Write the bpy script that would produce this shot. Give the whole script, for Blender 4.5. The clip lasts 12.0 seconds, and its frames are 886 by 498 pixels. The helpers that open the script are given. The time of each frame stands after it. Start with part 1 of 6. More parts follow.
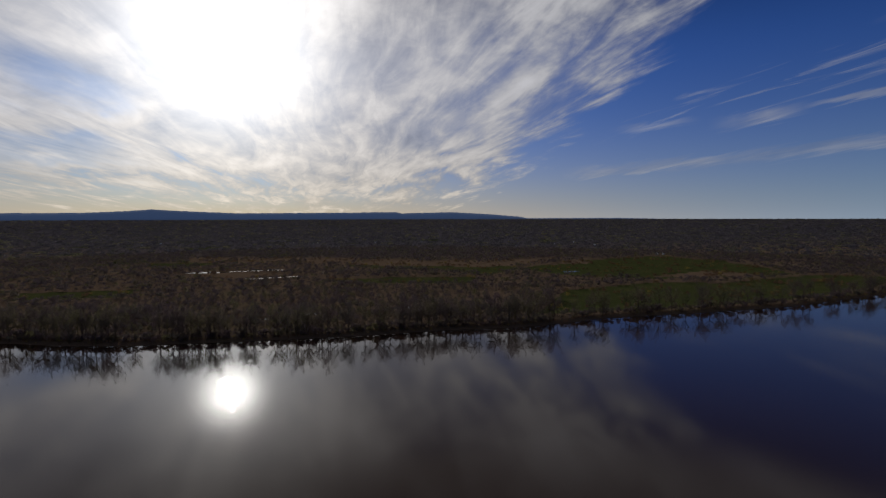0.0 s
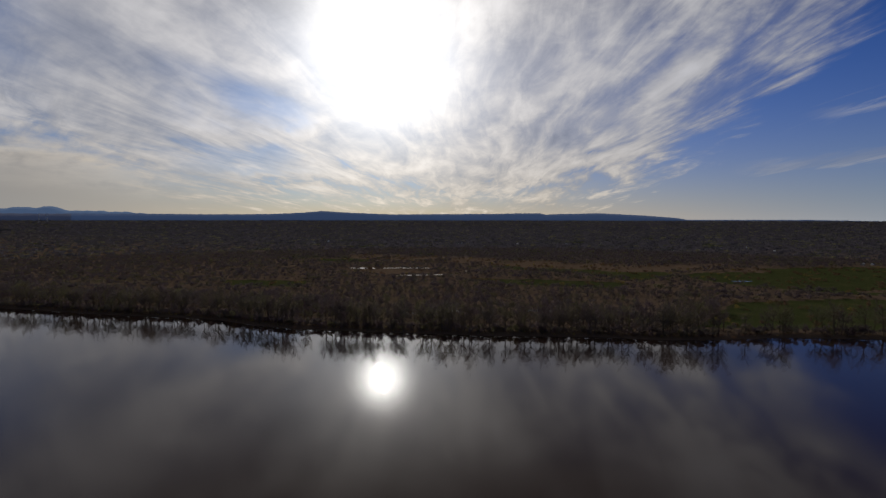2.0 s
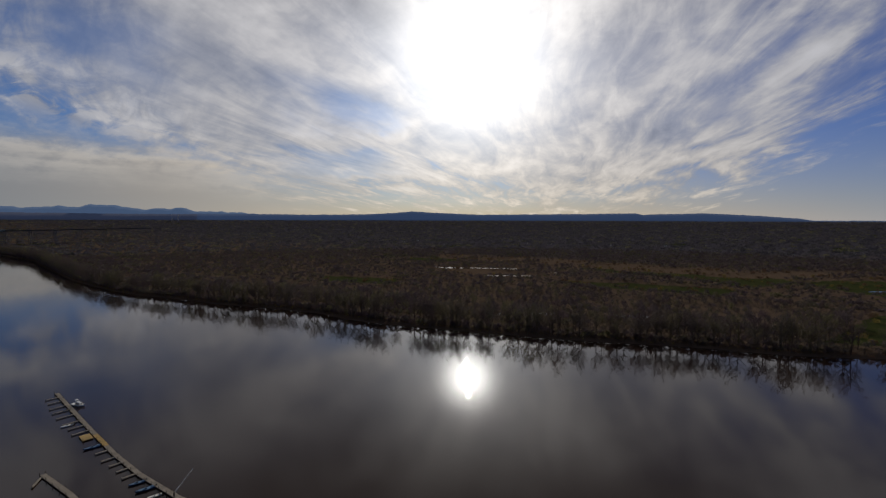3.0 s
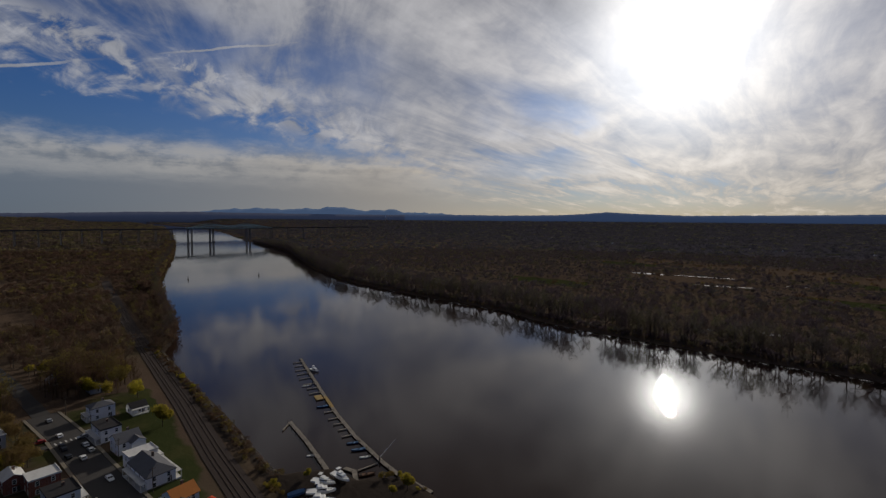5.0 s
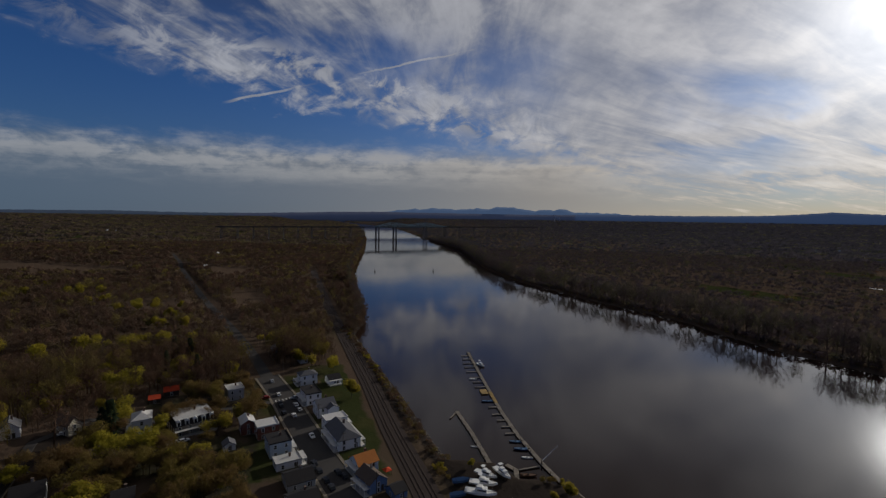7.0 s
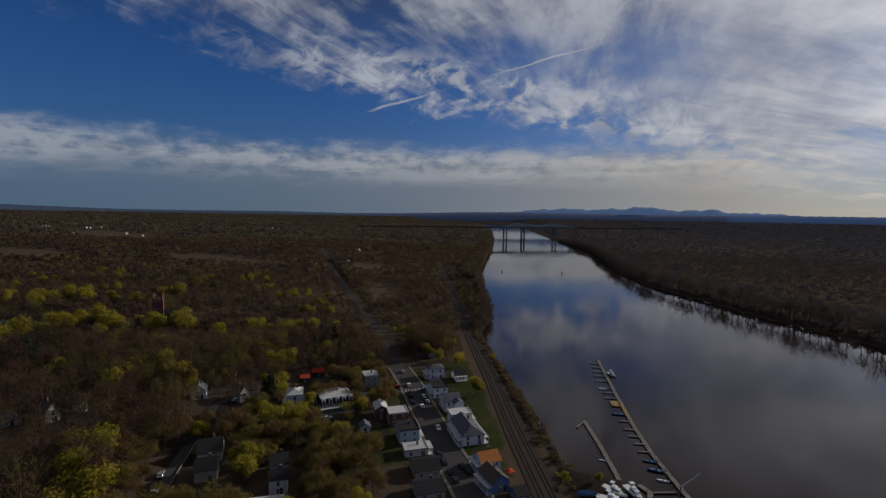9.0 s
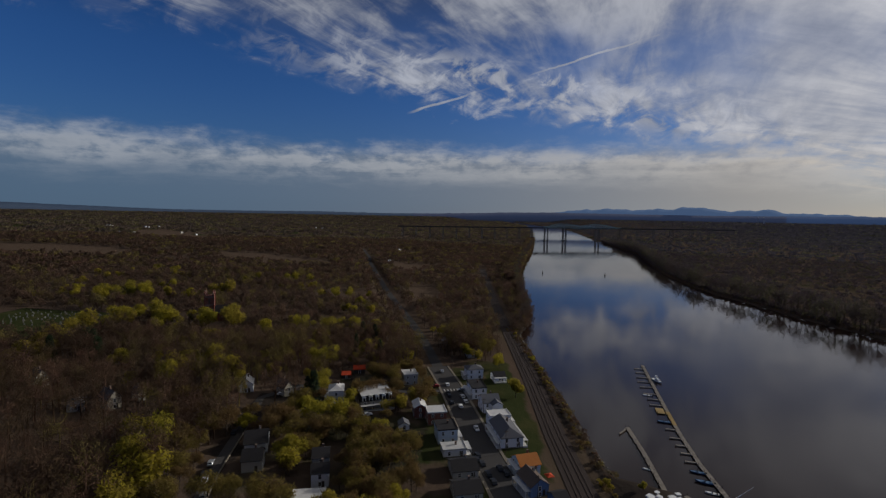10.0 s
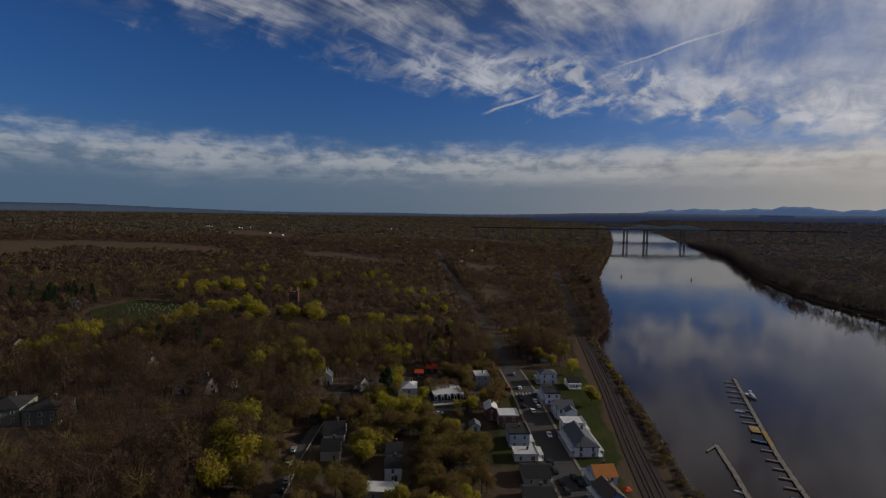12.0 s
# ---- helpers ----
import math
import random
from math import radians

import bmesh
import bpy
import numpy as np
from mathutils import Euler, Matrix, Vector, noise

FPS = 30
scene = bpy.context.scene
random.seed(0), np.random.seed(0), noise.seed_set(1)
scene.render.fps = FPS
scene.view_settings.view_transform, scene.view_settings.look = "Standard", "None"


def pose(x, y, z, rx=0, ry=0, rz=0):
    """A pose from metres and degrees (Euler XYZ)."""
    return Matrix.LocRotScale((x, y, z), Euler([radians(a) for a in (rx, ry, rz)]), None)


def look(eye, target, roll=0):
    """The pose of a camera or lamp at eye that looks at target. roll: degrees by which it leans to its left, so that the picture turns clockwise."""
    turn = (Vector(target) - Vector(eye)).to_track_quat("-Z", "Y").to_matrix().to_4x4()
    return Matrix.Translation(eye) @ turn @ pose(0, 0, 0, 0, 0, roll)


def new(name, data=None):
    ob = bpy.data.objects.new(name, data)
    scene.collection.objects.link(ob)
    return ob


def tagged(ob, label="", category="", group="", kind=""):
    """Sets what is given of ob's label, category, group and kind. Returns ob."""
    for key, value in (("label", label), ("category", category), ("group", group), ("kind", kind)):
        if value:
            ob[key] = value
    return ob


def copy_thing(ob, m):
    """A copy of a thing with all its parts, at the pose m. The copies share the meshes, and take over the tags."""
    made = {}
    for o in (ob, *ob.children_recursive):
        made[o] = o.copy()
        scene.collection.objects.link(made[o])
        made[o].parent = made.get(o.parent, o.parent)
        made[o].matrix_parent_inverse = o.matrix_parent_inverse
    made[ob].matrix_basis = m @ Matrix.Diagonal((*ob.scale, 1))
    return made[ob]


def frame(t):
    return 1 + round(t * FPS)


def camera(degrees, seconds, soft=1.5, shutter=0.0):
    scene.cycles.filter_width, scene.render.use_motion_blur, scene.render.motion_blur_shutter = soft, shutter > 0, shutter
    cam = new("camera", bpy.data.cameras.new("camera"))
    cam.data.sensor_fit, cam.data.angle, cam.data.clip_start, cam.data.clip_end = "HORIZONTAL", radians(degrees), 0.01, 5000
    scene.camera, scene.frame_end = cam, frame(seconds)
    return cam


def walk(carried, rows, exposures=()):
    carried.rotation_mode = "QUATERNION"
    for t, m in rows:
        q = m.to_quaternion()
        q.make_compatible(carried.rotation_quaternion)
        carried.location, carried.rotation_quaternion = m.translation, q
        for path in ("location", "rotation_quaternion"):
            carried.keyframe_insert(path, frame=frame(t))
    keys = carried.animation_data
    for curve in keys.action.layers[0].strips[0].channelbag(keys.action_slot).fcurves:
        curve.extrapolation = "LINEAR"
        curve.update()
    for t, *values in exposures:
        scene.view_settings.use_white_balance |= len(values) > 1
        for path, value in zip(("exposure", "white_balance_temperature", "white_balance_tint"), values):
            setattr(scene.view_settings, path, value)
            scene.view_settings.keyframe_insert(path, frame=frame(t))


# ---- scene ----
# Drone over a village beside a broad river, turning on the spot. +y looks across the river, -x runs down it.
EYE = (0.0, 0.0, 100.0)
cam = camera(87.2, 12.0, soft=1.3)
TURN = [
    (0, 0.00, -3.75, -0.13),
    (0.5, 3.03, -3.75, -0.14),
    (1, 7.42, -3.68, -0.08),
    (1.5, 12.64, -3.59, 0.03),
    (2, 17.43, -3.60, 0.07),
    (2.5, 22.52, -3.58, 0.17),
    (3, 28.19, -3.59, 0.17),
    (5, 51.28, -3.61, 0.48),
    (5.5, 56.89, -3.67, 0.56),
    (6, 62.37, -3.73, 0.63),
    (6.5, 67.46, -3.78, 0.72),
    (7, 71.79, -3.83, 0.80),
    (9, 87.43, -4.02, 0.97),
    (9.5, 90.25, -4.05, 1.00),
    (10, 92.32, -4.07, 1.03),
    (10.5, 94.43, -4.10, 1.01),
    (11, 96.33, -4.12, 0.99),
    (11.5, 98.61, -4.14, 1.00),
    (12, 101.26, -4.08, 0.86),
]


def heading(yaw, pitch, roll):
    a, b = radians(yaw), radians(pitch)
    ahead = Vector((-math.sin(a) * math.cos(b), math.cos(a) * math.cos(b), math.sin(b)))
    return look(EYE, Vector(EYE) + ahead * 100, roll)


walk(cam, [(t, heading(*turn)) for t, *turn in TURN], exposures=[(0, -0.04, 6280, 10), (3, -0.08, 6280, 10), (5, -0.24, 6280, 10), (6.5, -0.31, 6200, 10), (7, -0.29, 6150, 10), (9, -0.13, 5950, 10), (12, -0.02, 6150, 10)])

# ---- sky and sun ----
SUN_AZ, SUN_EL = 25.0, 19.3
SUN_DIR = Vector((-math.sin(radians(SUN_AZ)) * math.cos(radians(SUN_EL)),
                  math.cos(radians(SUN_AZ)) * math.cos(radians(SUN_EL)), math.sin(radians(SUN_EL))))
sun_data = bpy.data.lights.new("sun", "SUN")
sun_data.energy, sun_data.angle, sun_data.color = 2.8, radians(0.6), (1.0, 0.90, 0.75)
sun = new("sun", sun_data)
sun.rotation_euler = SUN_DIR.to_track_quat("Z", "Y").to_euler()


class Graph:
    """Short hand for building a node tree."""

    def __init__(self, tree):
        self.tree = tree
        tree.nodes.clear()

    def node(self, kind, ins=None):
        n = self.tree.nodes.new(kind)
        for key, value in (ins or {}).items():
            self.put(n.inputs[key], value)
        return n

    def put(self, socket, value):
        if isinstance(value, bpy.types.NodeSocket):
            self.tree.links.new(value, socket)
        else:
            socket.default_value = value

    def m(self, op, *args, clamp=False):
        n = self.node("ShaderNodeMath")
        n.operation, n.use_clamp = op, clamp
        for i, a in enumerate(args):
            self.put(n.inputs[i], a)
        return n.outputs[0]

    def step(self, x, lo, hi, a=0.0, b=1.0):
        n = self.node("ShaderNodeMapRange")
        n.interpolation_type = "SMOOTHSTEP"
        for i, v in enumerate((x, lo, hi, a, b)):
            self.put(n.inputs[i], v)
        return n.outputs[0]

    def vec(self, op, a, b):
        n = self.node("ShaderNodeVectorMath")
        n.operation = op
        self.put(n.inputs[0], a)
        self.put(n.inputs[1], b)
        return n

    def xyz(self, x, y, z):
        n = self.node("ShaderNodeCombineXYZ")
        for i, v in enumerate((x, y, z)):
            self.put(n.inputs[i], v)
        return n.outputs[0]

    def mix(self, f, a, b, blend="MIX"):
        n = self.node("ShaderNodeMix")
        n.data_type, n.blend_type = "RGBA", blend
        for i, v in ((0, f), (6, a), (7, b)):
            if not isinstance(v, bpy.types.NodeSocket) and i and len(v) == 3:
                v = (*v, 1.0)
            self.put(n.inputs[i], v)
        return n.outputs[2]

    def attr(self, name):
        n = self.node("ShaderNodeAttribute")
        n.attribute_type, n.attribute_name = "GEOMETRY", name
        return n.outputs

    def noise(self, vector, scale, detail=6.0, rough=0.55, warp=0.0):
        n = self.node("ShaderNodeTexNoise", {"Vector": vector, "Scale": scale, "Detail": detail, "Roughness": rough, "Distortion": warp})
        return n.outputs["Fac"]

    def ramp(self, x, stops, ease="LINEAR"):
        n = self.node("ShaderNodeValToRGB", {"Fac": x})
        n.color_ramp.interpolation = ease
        e = n.color_ramp.elements
        while len(e) < len(stops):
            e.new(1.0)
        for el, (pos, c) in zip(e, stops):
            el.position, el.color = pos, (c, c, c, 1.0) if isinstance(c, float) else (*c, 1.0)
        return n.outputs["Color"]


def build_sky():
    world = bpy.data.worlds.new("sky")
    scene.world = world
    world.use_nodes = True
    g = Graph(world.node_tree)
    m = g.m
    way = g.node("ShaderNodeTexCoord").outputs["Generated"]
    sep = g.node("ShaderNodeSeparateXYZ", {0: way}).outputs
    x, y, z = sep[0], sep[1], sep[2]
    az = m("MULTIPLY", m("ARCTAN2", m("MULTIPLY", x, -1.0), y), 57.2958)
    el = m("MULTIPLY", m("ARCSINE", z), 57.2958)
    up = m("MAXIMUM", z, 0.0)
    near = m("MULTIPLY", m("ARCCOSINE", g.vec("DOT_PRODUCT", way, tuple(SUN_DIR)).outputs["Value"]), 57.2958)

    # clear air
    air = g.node("ShaderNodeTexSky")
    air.sky_type, air.sun_disc = "NISHITA", False
    air.sun_elevation, air.sun_rotation = radians(SUN_EL), radians(-SUN_AZ)
    air.air_density, air.dust_density, air.ozone_density = 1.0, 0.6, 3.0
    air = air.outputs[0]
    air = g.vec("MULTIPLY", air, (0.019, 0.037, 0.060)).outputs[0]
    deep = g.step(az, -35.0, 70.0)
    air = g.vec("MULTIPLY", air, g.mix(deep, (0.34, 0.52, 0.82), (0.76, 0.84, 0.96))).outputs[0]
    high = g.step(el, 16.0, 32.0, 1.0, 0.30)
    air = g.vec("MULTIPLY", air, g.xyz(high, high, high)).outputs[0]
    # paler towards the horizon, warm under the sun
    low = m("POWER", 2.718, m("MULTIPLY", m("MAXIMUM", el, 0.0), -1 / 6.0))
    warm = m("POWER", 2.718, m("MULTIPLY", m("POWER", m("DIVIDE", m("ABSOLUTE", m("SUBTRACT", az, SUN_AZ)), 44.0), 1.7), -1.0))
    far_off = g.step(az, 50.0, 95.0)
    haze = g.mix(warm, g.mix(far_off, (0.20, 0.29, 0.40), (0.080, 0.125, 0.18)), (0.66, 0.48, 0.28))
    clear = g.mix(m("MULTIPLY", low, 0.9), air, haze)

    # the sheet of high cloud; its fibres fan out from the wind's quarter
    flat = m("ADD", up, 0.08)
    px, py = m("DIVIDE", x, flat), m("DIVIDE", y, flat)

    def fibres(turn, seed):
        c, s = math.cos(radians(turn)), math.sin(radians(turn))
        along = m("ADD", m("MULTIPLY", px, -s), m("MULTIPLY", py, c))
        across = m("ADD", m("MULTIPLY", px, c), m("MULTIPLY", py, s))
        bend = g.noise(g.xyz(m("MULTIPLY", along, 0.4), across, seed + 9.0), 0.8, 2, 0.5)
        across = m("ADD", across, m("MULTIPLY", m("SUBTRACT", bend, 0.5), 0.7))
        return (g.noise(g.xyz(m("MULTIPLY", along, 0.45), across, seed + 3.1), 1.0, 3, 0.5, 0.4),
                g.noise(g.xyz(m("MULTIPLY", along, 0.30), across, seed + 1.7), 2.2, 9, 0.56, 0.5),
                g.noise(g.xyz(m("MULTIPLY", along, 0.22), across, seed + 5.2), 6.5, 8, 0.58, 0.5))

    lumpy = g.step(az, 36.0, 76.0)
    one, two = fibres(14.0, 0.0), fibres(63.0, 20.0)
    broad, streak, fibre = [m("ADD", m("MULTIPLY", a, m("SUBTRACT", 1.0, lumpy)), m("MULTIPLY", b, lumpy)) for a, b in zip(one, two)]
    puff = g.noise(g.xyz(m("MULTIPLY", az, 0.15), m("MULTIPLY", m("ADD", el, m("MULTIPLY", az, 0.10)), 0.24), 7.7), 1.7, 10, 0.60, 0.5)
    soft = g.noise(g.xyz(m("MULTIPLY", az, 0.06), m("MULTIPLY", el, 0.13), 2.2), 1.5, 6, 0.52, 0.6)
    edge = m("MULTIPLY", g.ramp(m("DIVIDE", m("ADD", az, 60.0), 220.0), [
        (0.0, 0.60), (0.11, 0.50), (0.140, 0.36), (0.160, 0.28), (0.180, 0.21), (0.205, 0.145), (0.225, 0.11), (0.25, 0.06), (0.30, 0.0),
        (0.46, 0.02), (0.50, 0.065), (0.545, 0.118), (0.58, 0.163), (0.62, 0.190), (0.665, 0.22), (0.71, 0.243), (0.745, 0.260), (0.775, 0.278), (0.80, 0.295), (0.82, 0.32), (0.90, 0.33), (1.0, 0.35)]), 60.0)
    above = m("SUBTRACT", el, edge)
    rag = m("ADD", m("MULTIPLY", m("SUBTRACT", streak, 0.5), m("SUBTRACT", 17.0, m("MULTIPLY", lumpy, 13.0))), m("ADD", m("MULTIPLY", m("SUBTRACT", fibre, 0.5), m("SUBTRACT", 10.0, m("MULTIPLY", lumpy, 8.0))), m("MULTIPLY", m("MULTIPLY", m("SUBTRACT", puff, 0.5), lumpy), 10.0)))
    sheet = g.step(m("ADD", above, rag), -1.2, m("SUBTRACT", 4.5, m("MULTIPLY", lumpy, 2.6)))
    texture = m("ADD", m("MULTIPLY", streak, 0.42), m("ADD", m("MULTIPLY", fibre, 0.26), m("ADD", m("MULTIPLY", broad, 0.22), m("ADD", m("MULTIPLY", soft, 0.14), m("MULTIPLY", puff, 0.14)))))
    texture = m("ADD", m("MULTIPLY", m("SUBTRACT", texture, 0.585), 4.2), 0.5, clamp=True)
    # a closed veil round the sun, torn streaks down river
    thin = m("MULTIPLY", g.step(az, 54.0, 78.0, 0.80, 0.10), g.step(az, -25.0, 10.0, 0.15, 1.0))
    veil = m("ADD", thin, m("MULTIPLY", m("SUBTRACT", 1.0, thin), g.step(texture, 0.16, 0.78)))
    cover = m("MULTIPLY", sheet, veil)
    # breaks in the sheet, where the sky shows between streaks and puffs
    for ca, ce, wa, we, deep_hole in ((79.0, 19.0, 5.5, 3.6, 0.75), (90.0, 18.0, 4.0, 2.4, 0.40), (62.0, 17.0, 4.5, 3.5, 0.30), (41.0, 6.6, 6.5, 1.5, 0.55), (38.5, 13.0, 4.0, 1.3, 0.45), (112.0, 17.0, 6.0, 2.2, 0.45), (41.5, 13.5, 4.5, 3.0, 0.28), (131.0, 17.0, 14.0, 3.0, 0.45)):
        gap = m("ADD", m("POWER", m("DIVIDE", m("ADD", m("SUBTRACT", az, ca), m("MULTIPLY", m("SUBTRACT", soft, 0.5), 16.0)), wa), 2.0),
                m("POWER", m("DIVIDE", m("ADD", m("SUBTRACT", el, ce), m("MULTIPLY", m("SUBTRACT", streak, 0.5), 12.0)), we), 2.0))
        cover = m("MULTIPLY", cover, m("SUBTRACT", 1.0, m("MULTIPLY", m("POWER", 2.718, m("MULTIPLY", gap, -1.0)), deep_hole)))
    # the sheet closes overhead
    roof = m("SUBTRACT", m("ADD", el, m("MULTIPLY", m("SUBTRACT", broad, 0.5), 14.0)), g.step(az, -42.0, -8.0, -1.0, 0.0))
    cover = m("MAXIMUM", cover, m("MULTIPLY", g.step(roof, 22.0, 29.0), 0.92))
    # a rim of bright puffs along the lower margin down river
    rim = m("MULTIPLY", g.step(m("ABSOLUTE", m("SUBTRACT", above, 2.4)), 4.4, 0.8), g.step(az, 46.0, 64.0))
    rim = m("MULTIPLY", m("MULTIPLY", rim, g.step(puff, 0.42, 0.60)), g.step(az, 118.0, 98.0, 0.25, 1.0))
    cover = m("MAXIMUM", cover, m("MULTIPLY", rim, 0.95))
    # stray wisps in the clear part, and three long ones low over the plain
    wisp = m("MULTIPLY", g.step(fibre, 0.52, 0.70), m("MULTIPLY", g.step(broad, 0.54, 0.62), g.step(el, 8.0, 12.0)))
    cover = m("MAXIMUM", cover, m("MULTIPLY", wisp, g.step(az, 70.0, 100.0, 0.4, 0.0)))
    for a0, a1, e0, climb, wide, body in ((-15.0, -52.0, 5.2, -0.055, 0.55, 0.42), (-30.5, -37.0, 9.7, -0.12, 0.60, 0.75), (-37.0, -50.0, 10.4, -0.10, 0.28, 0.5), (-20.5, -27.5, 9.9, -0.03, 0.35, 0.4)):
        line = m("ADD", e0, m("MULTIPLY", m("SUBTRACT", az, a0), climb))
        off = m("DIVIDE", m("ABSOLUTE", m("ADD", m("SUBTRACT", el, line), m("MULTIPLY", m("SUBTRACT", fibre, 0.5), 2.2))), wide)
        length = m("MULTIPLY", g.step(az, a0 + 1.5, a0 - 4.0), g.step(az, a1 - 1.5, a1 + 3.0))
        cover = m("MAXIMUM", cover, m("MULTIPLY", m("MULTIPLY", g.step(off, 1.6, 0.2), length), m("MULTIPLY", g.step(streak, 0.35, 0.62, 0.3, 1.0), body)))
    # contrail: a great circle through two bearings
    def bearing(a, e):
        a, e = radians(a), radians(e)
        return Vector((-math.sin(a) * math.cos(e), math.cos(a) * math.cos(e), math.sin(e)))
    p0, p1 = bearing(96.3, 12.3), bearing(67.9, 19.5)
    pole, mid = p0.cross(p1).normalized(), (p0 + p1).normalized()
    off = m("ABSOLUTE", m("ADD", g.vec("DOT_PRODUCT", way, tuple(pole)).outputs["Value"], m("MULTIPLY", m("SUBTRACT", puff, 0.5), 0.012)))
    trail = m("MULTIPLY", g.step(off, 0.0009, 0.0034, 1.0, 0.0), g.step(g.vec("DOT_PRODUCT", way, tuple(mid)).outputs["Value"], math.cos(radians(15.0)), math.cos(radians(13)), 0.0, 1.0))
    trail = m("MULTIPLY", trail, g.step(soft, 0.40, 0.54, 0.35, 0.9))
    hidden = m("POWER", 2.718, m("MULTIPLY", m("POWER", m("DIVIDE", m("SUBTRACT", az, 85.5), 4.0), 2.0), -1.0))
    trail = m("MULTIPLY", trail, m("SUBTRACT", 1.0, m("MULTIPLY", hidden, 0.95)))
    cover = m("MAXIMUM", cover, trail)

    # bright round the veiled sun, grey further off
    glow = m("POWER", 2.718, m("MULTIPLY", near, -1 / 19.0))
    lit = m("ADD", 0.29, m("MULTIPLY", glow, 0.74))
    lit = m("MULTIPLY", lit, m("ADD", 0.56, m("MULTIPLY", texture, 0.78)))
    # unseen cloud higher up: dimmed to darken the river, brighter overhead to fill shadows
    lit = m("MULTIPLY", m("ADD", lit, m("MULTIPLY", rim, 0.10)), m("ADD", g.step(el, 24.0, 36.0, 1.0, m("ADD", m("SUBTRACT", g.step(az, -35.0, 35.0, 0.09, 0.18), g.step(az, 60.0, 95.0, 0.0, 0.08)), m("MULTIPLY", warm, 0.30))), g.step(el, 42.0, 75.0, 0.0, 0.75)))
    tint = g.mix(m("MULTIPLY", m("ADD", warm, low, clamp=True), low), g.mix(warm, (0.97, 0.98, 1.05), (1.045, 0.985, 0.935)), (1.12, 0.96, 0.74))
    white = g.vec("MULTIPLY", tint, g.xyz(lit, lit, lit)).outputs[0]
    sky = g.mix(m("MULTIPLY", cover, 0.94, clamp=True), clear, white)

    # the long low bank of cloud down river
    bumpy = g.noise(g.xyz(m("MULTIPLY", az, 0.07), m("MULTIPLY", el, 0.30), 0.0), 1.7, 9, 0.62, 0.3)
    wide = g.noise(g.xyz(m("MULTIPLY", az, 0.02), m("MULTIPLY", el, 0.25), 4.0), 1.5, 6, 0.6, 0.2)
    lumps = g.noise(g.xyz(m("MULTIPLY", az, 0.22), m("MULTIPLY", el, 0.45), 2.0), 1.6, 8, 0.6, 0.2)
    top = m("ADD", m("ADD", m("ADD", 7.9, m("MULTIPLY", m("SUBTRACT", lumps, 0.5), 2.4)), m("MULTIPLY", m("SUBTRACT", bumpy, 0.5), 3.6)), m("MULTIPLY", g.step(az, 60.0, 45.0), -3.0))
    bank = m("MULTIPLY", g.step(m("SUBTRACT", top, el), -1.4, 2.2), g.step(az, 35.0, 62.0))
    bank = m("MULTIPLY", bank, g.step(el, -1.0, 3.0, 0.45, 1.0))
    crest = m("MULTIPLY", g.step(m("SUBTRACT", top, el), 5.4, 0.8), g.step(m("ADD", m("MULTIPLY", lumps, 0.6), m("MULTIPLY", wide, 0.5)), 0.44, 0.64, 0.12, 1.0))
    sunny = m("POWER", 2.718, m("MULTIPLY", m("MAXIMUM", m("SUBTRACT", near, 30.0), 0.0), -1 / 27.0))
    grey = g.mix(sunny, (0.068, 0.118, 0.182), (0.42, 0.36, 0.29))
    cream = g.mix(sunny, (0.36, 0.37, 0.385), (0.62, 0.53, 0.41))
    sky = g.mix(m("MULTIPLY", bank, 0.88), sky, g.mix(crest, grey, cream))

    # glare of the sun through the veil
    flare = m("ADD", m("MULTIPLY", m("POWER", 2.718, m("MULTIPLY", m("POWER", m("DIVIDE", near, 2.45), 2.0), -1.0)), 10.0),
              m("MULTIPLY", m("POWER", 2.718, m("MULTIPLY", m("POWER", m("DIVIDE", near, 8.8), 2.0), -1.0)), 1.05))
    glare = g.vec("MULTIPLY", (1.0, 0.955, 0.87), g.xyz(flare, flare, flare)).outputs[0]
    sky = g.mix(1.0, sky, glare, "ADD")
    back = g.node("ShaderNodeBackground", {"Color": sky, "Strength": 1.0})
    out = g.node("ShaderNodeOutputWorld")
    g.put(out.inputs["Surface"], back.outputs[0])


build_sky()

# ---- materials ----
def material(name):
    mat = bpy.data.materials.new(name)
    mat.use_nodes = True
    return mat, Graph(mat.node_tree)


def finish(g, colour, rough=0.8, metal=0.0, bump=None, depth=0.1, **extra):
    b = g.node("ShaderNodeBsdfPrincipled", {"Base Color": colour if isinstance(colour, bpy.types.NodeSocket) else (*colour, 1.0), "Roughness": rough, "Metallic": metal, "Specular IOR Level": 0.5 if isinstance(rough, float) and rough < 0.5 else 0.12})
    for key, value in extra.items():
        g.put(b.inputs[key], value)
    if bump is not None:
        g.put(b.inputs["Normal"], g.node("ShaderNodeBump", {"Strength": 0.6, "Distance": depth, "Height": bump}).outputs[0])
    g.put(g.node("ShaderNodeOutputMaterial").inputs[0], b.outputs[0])


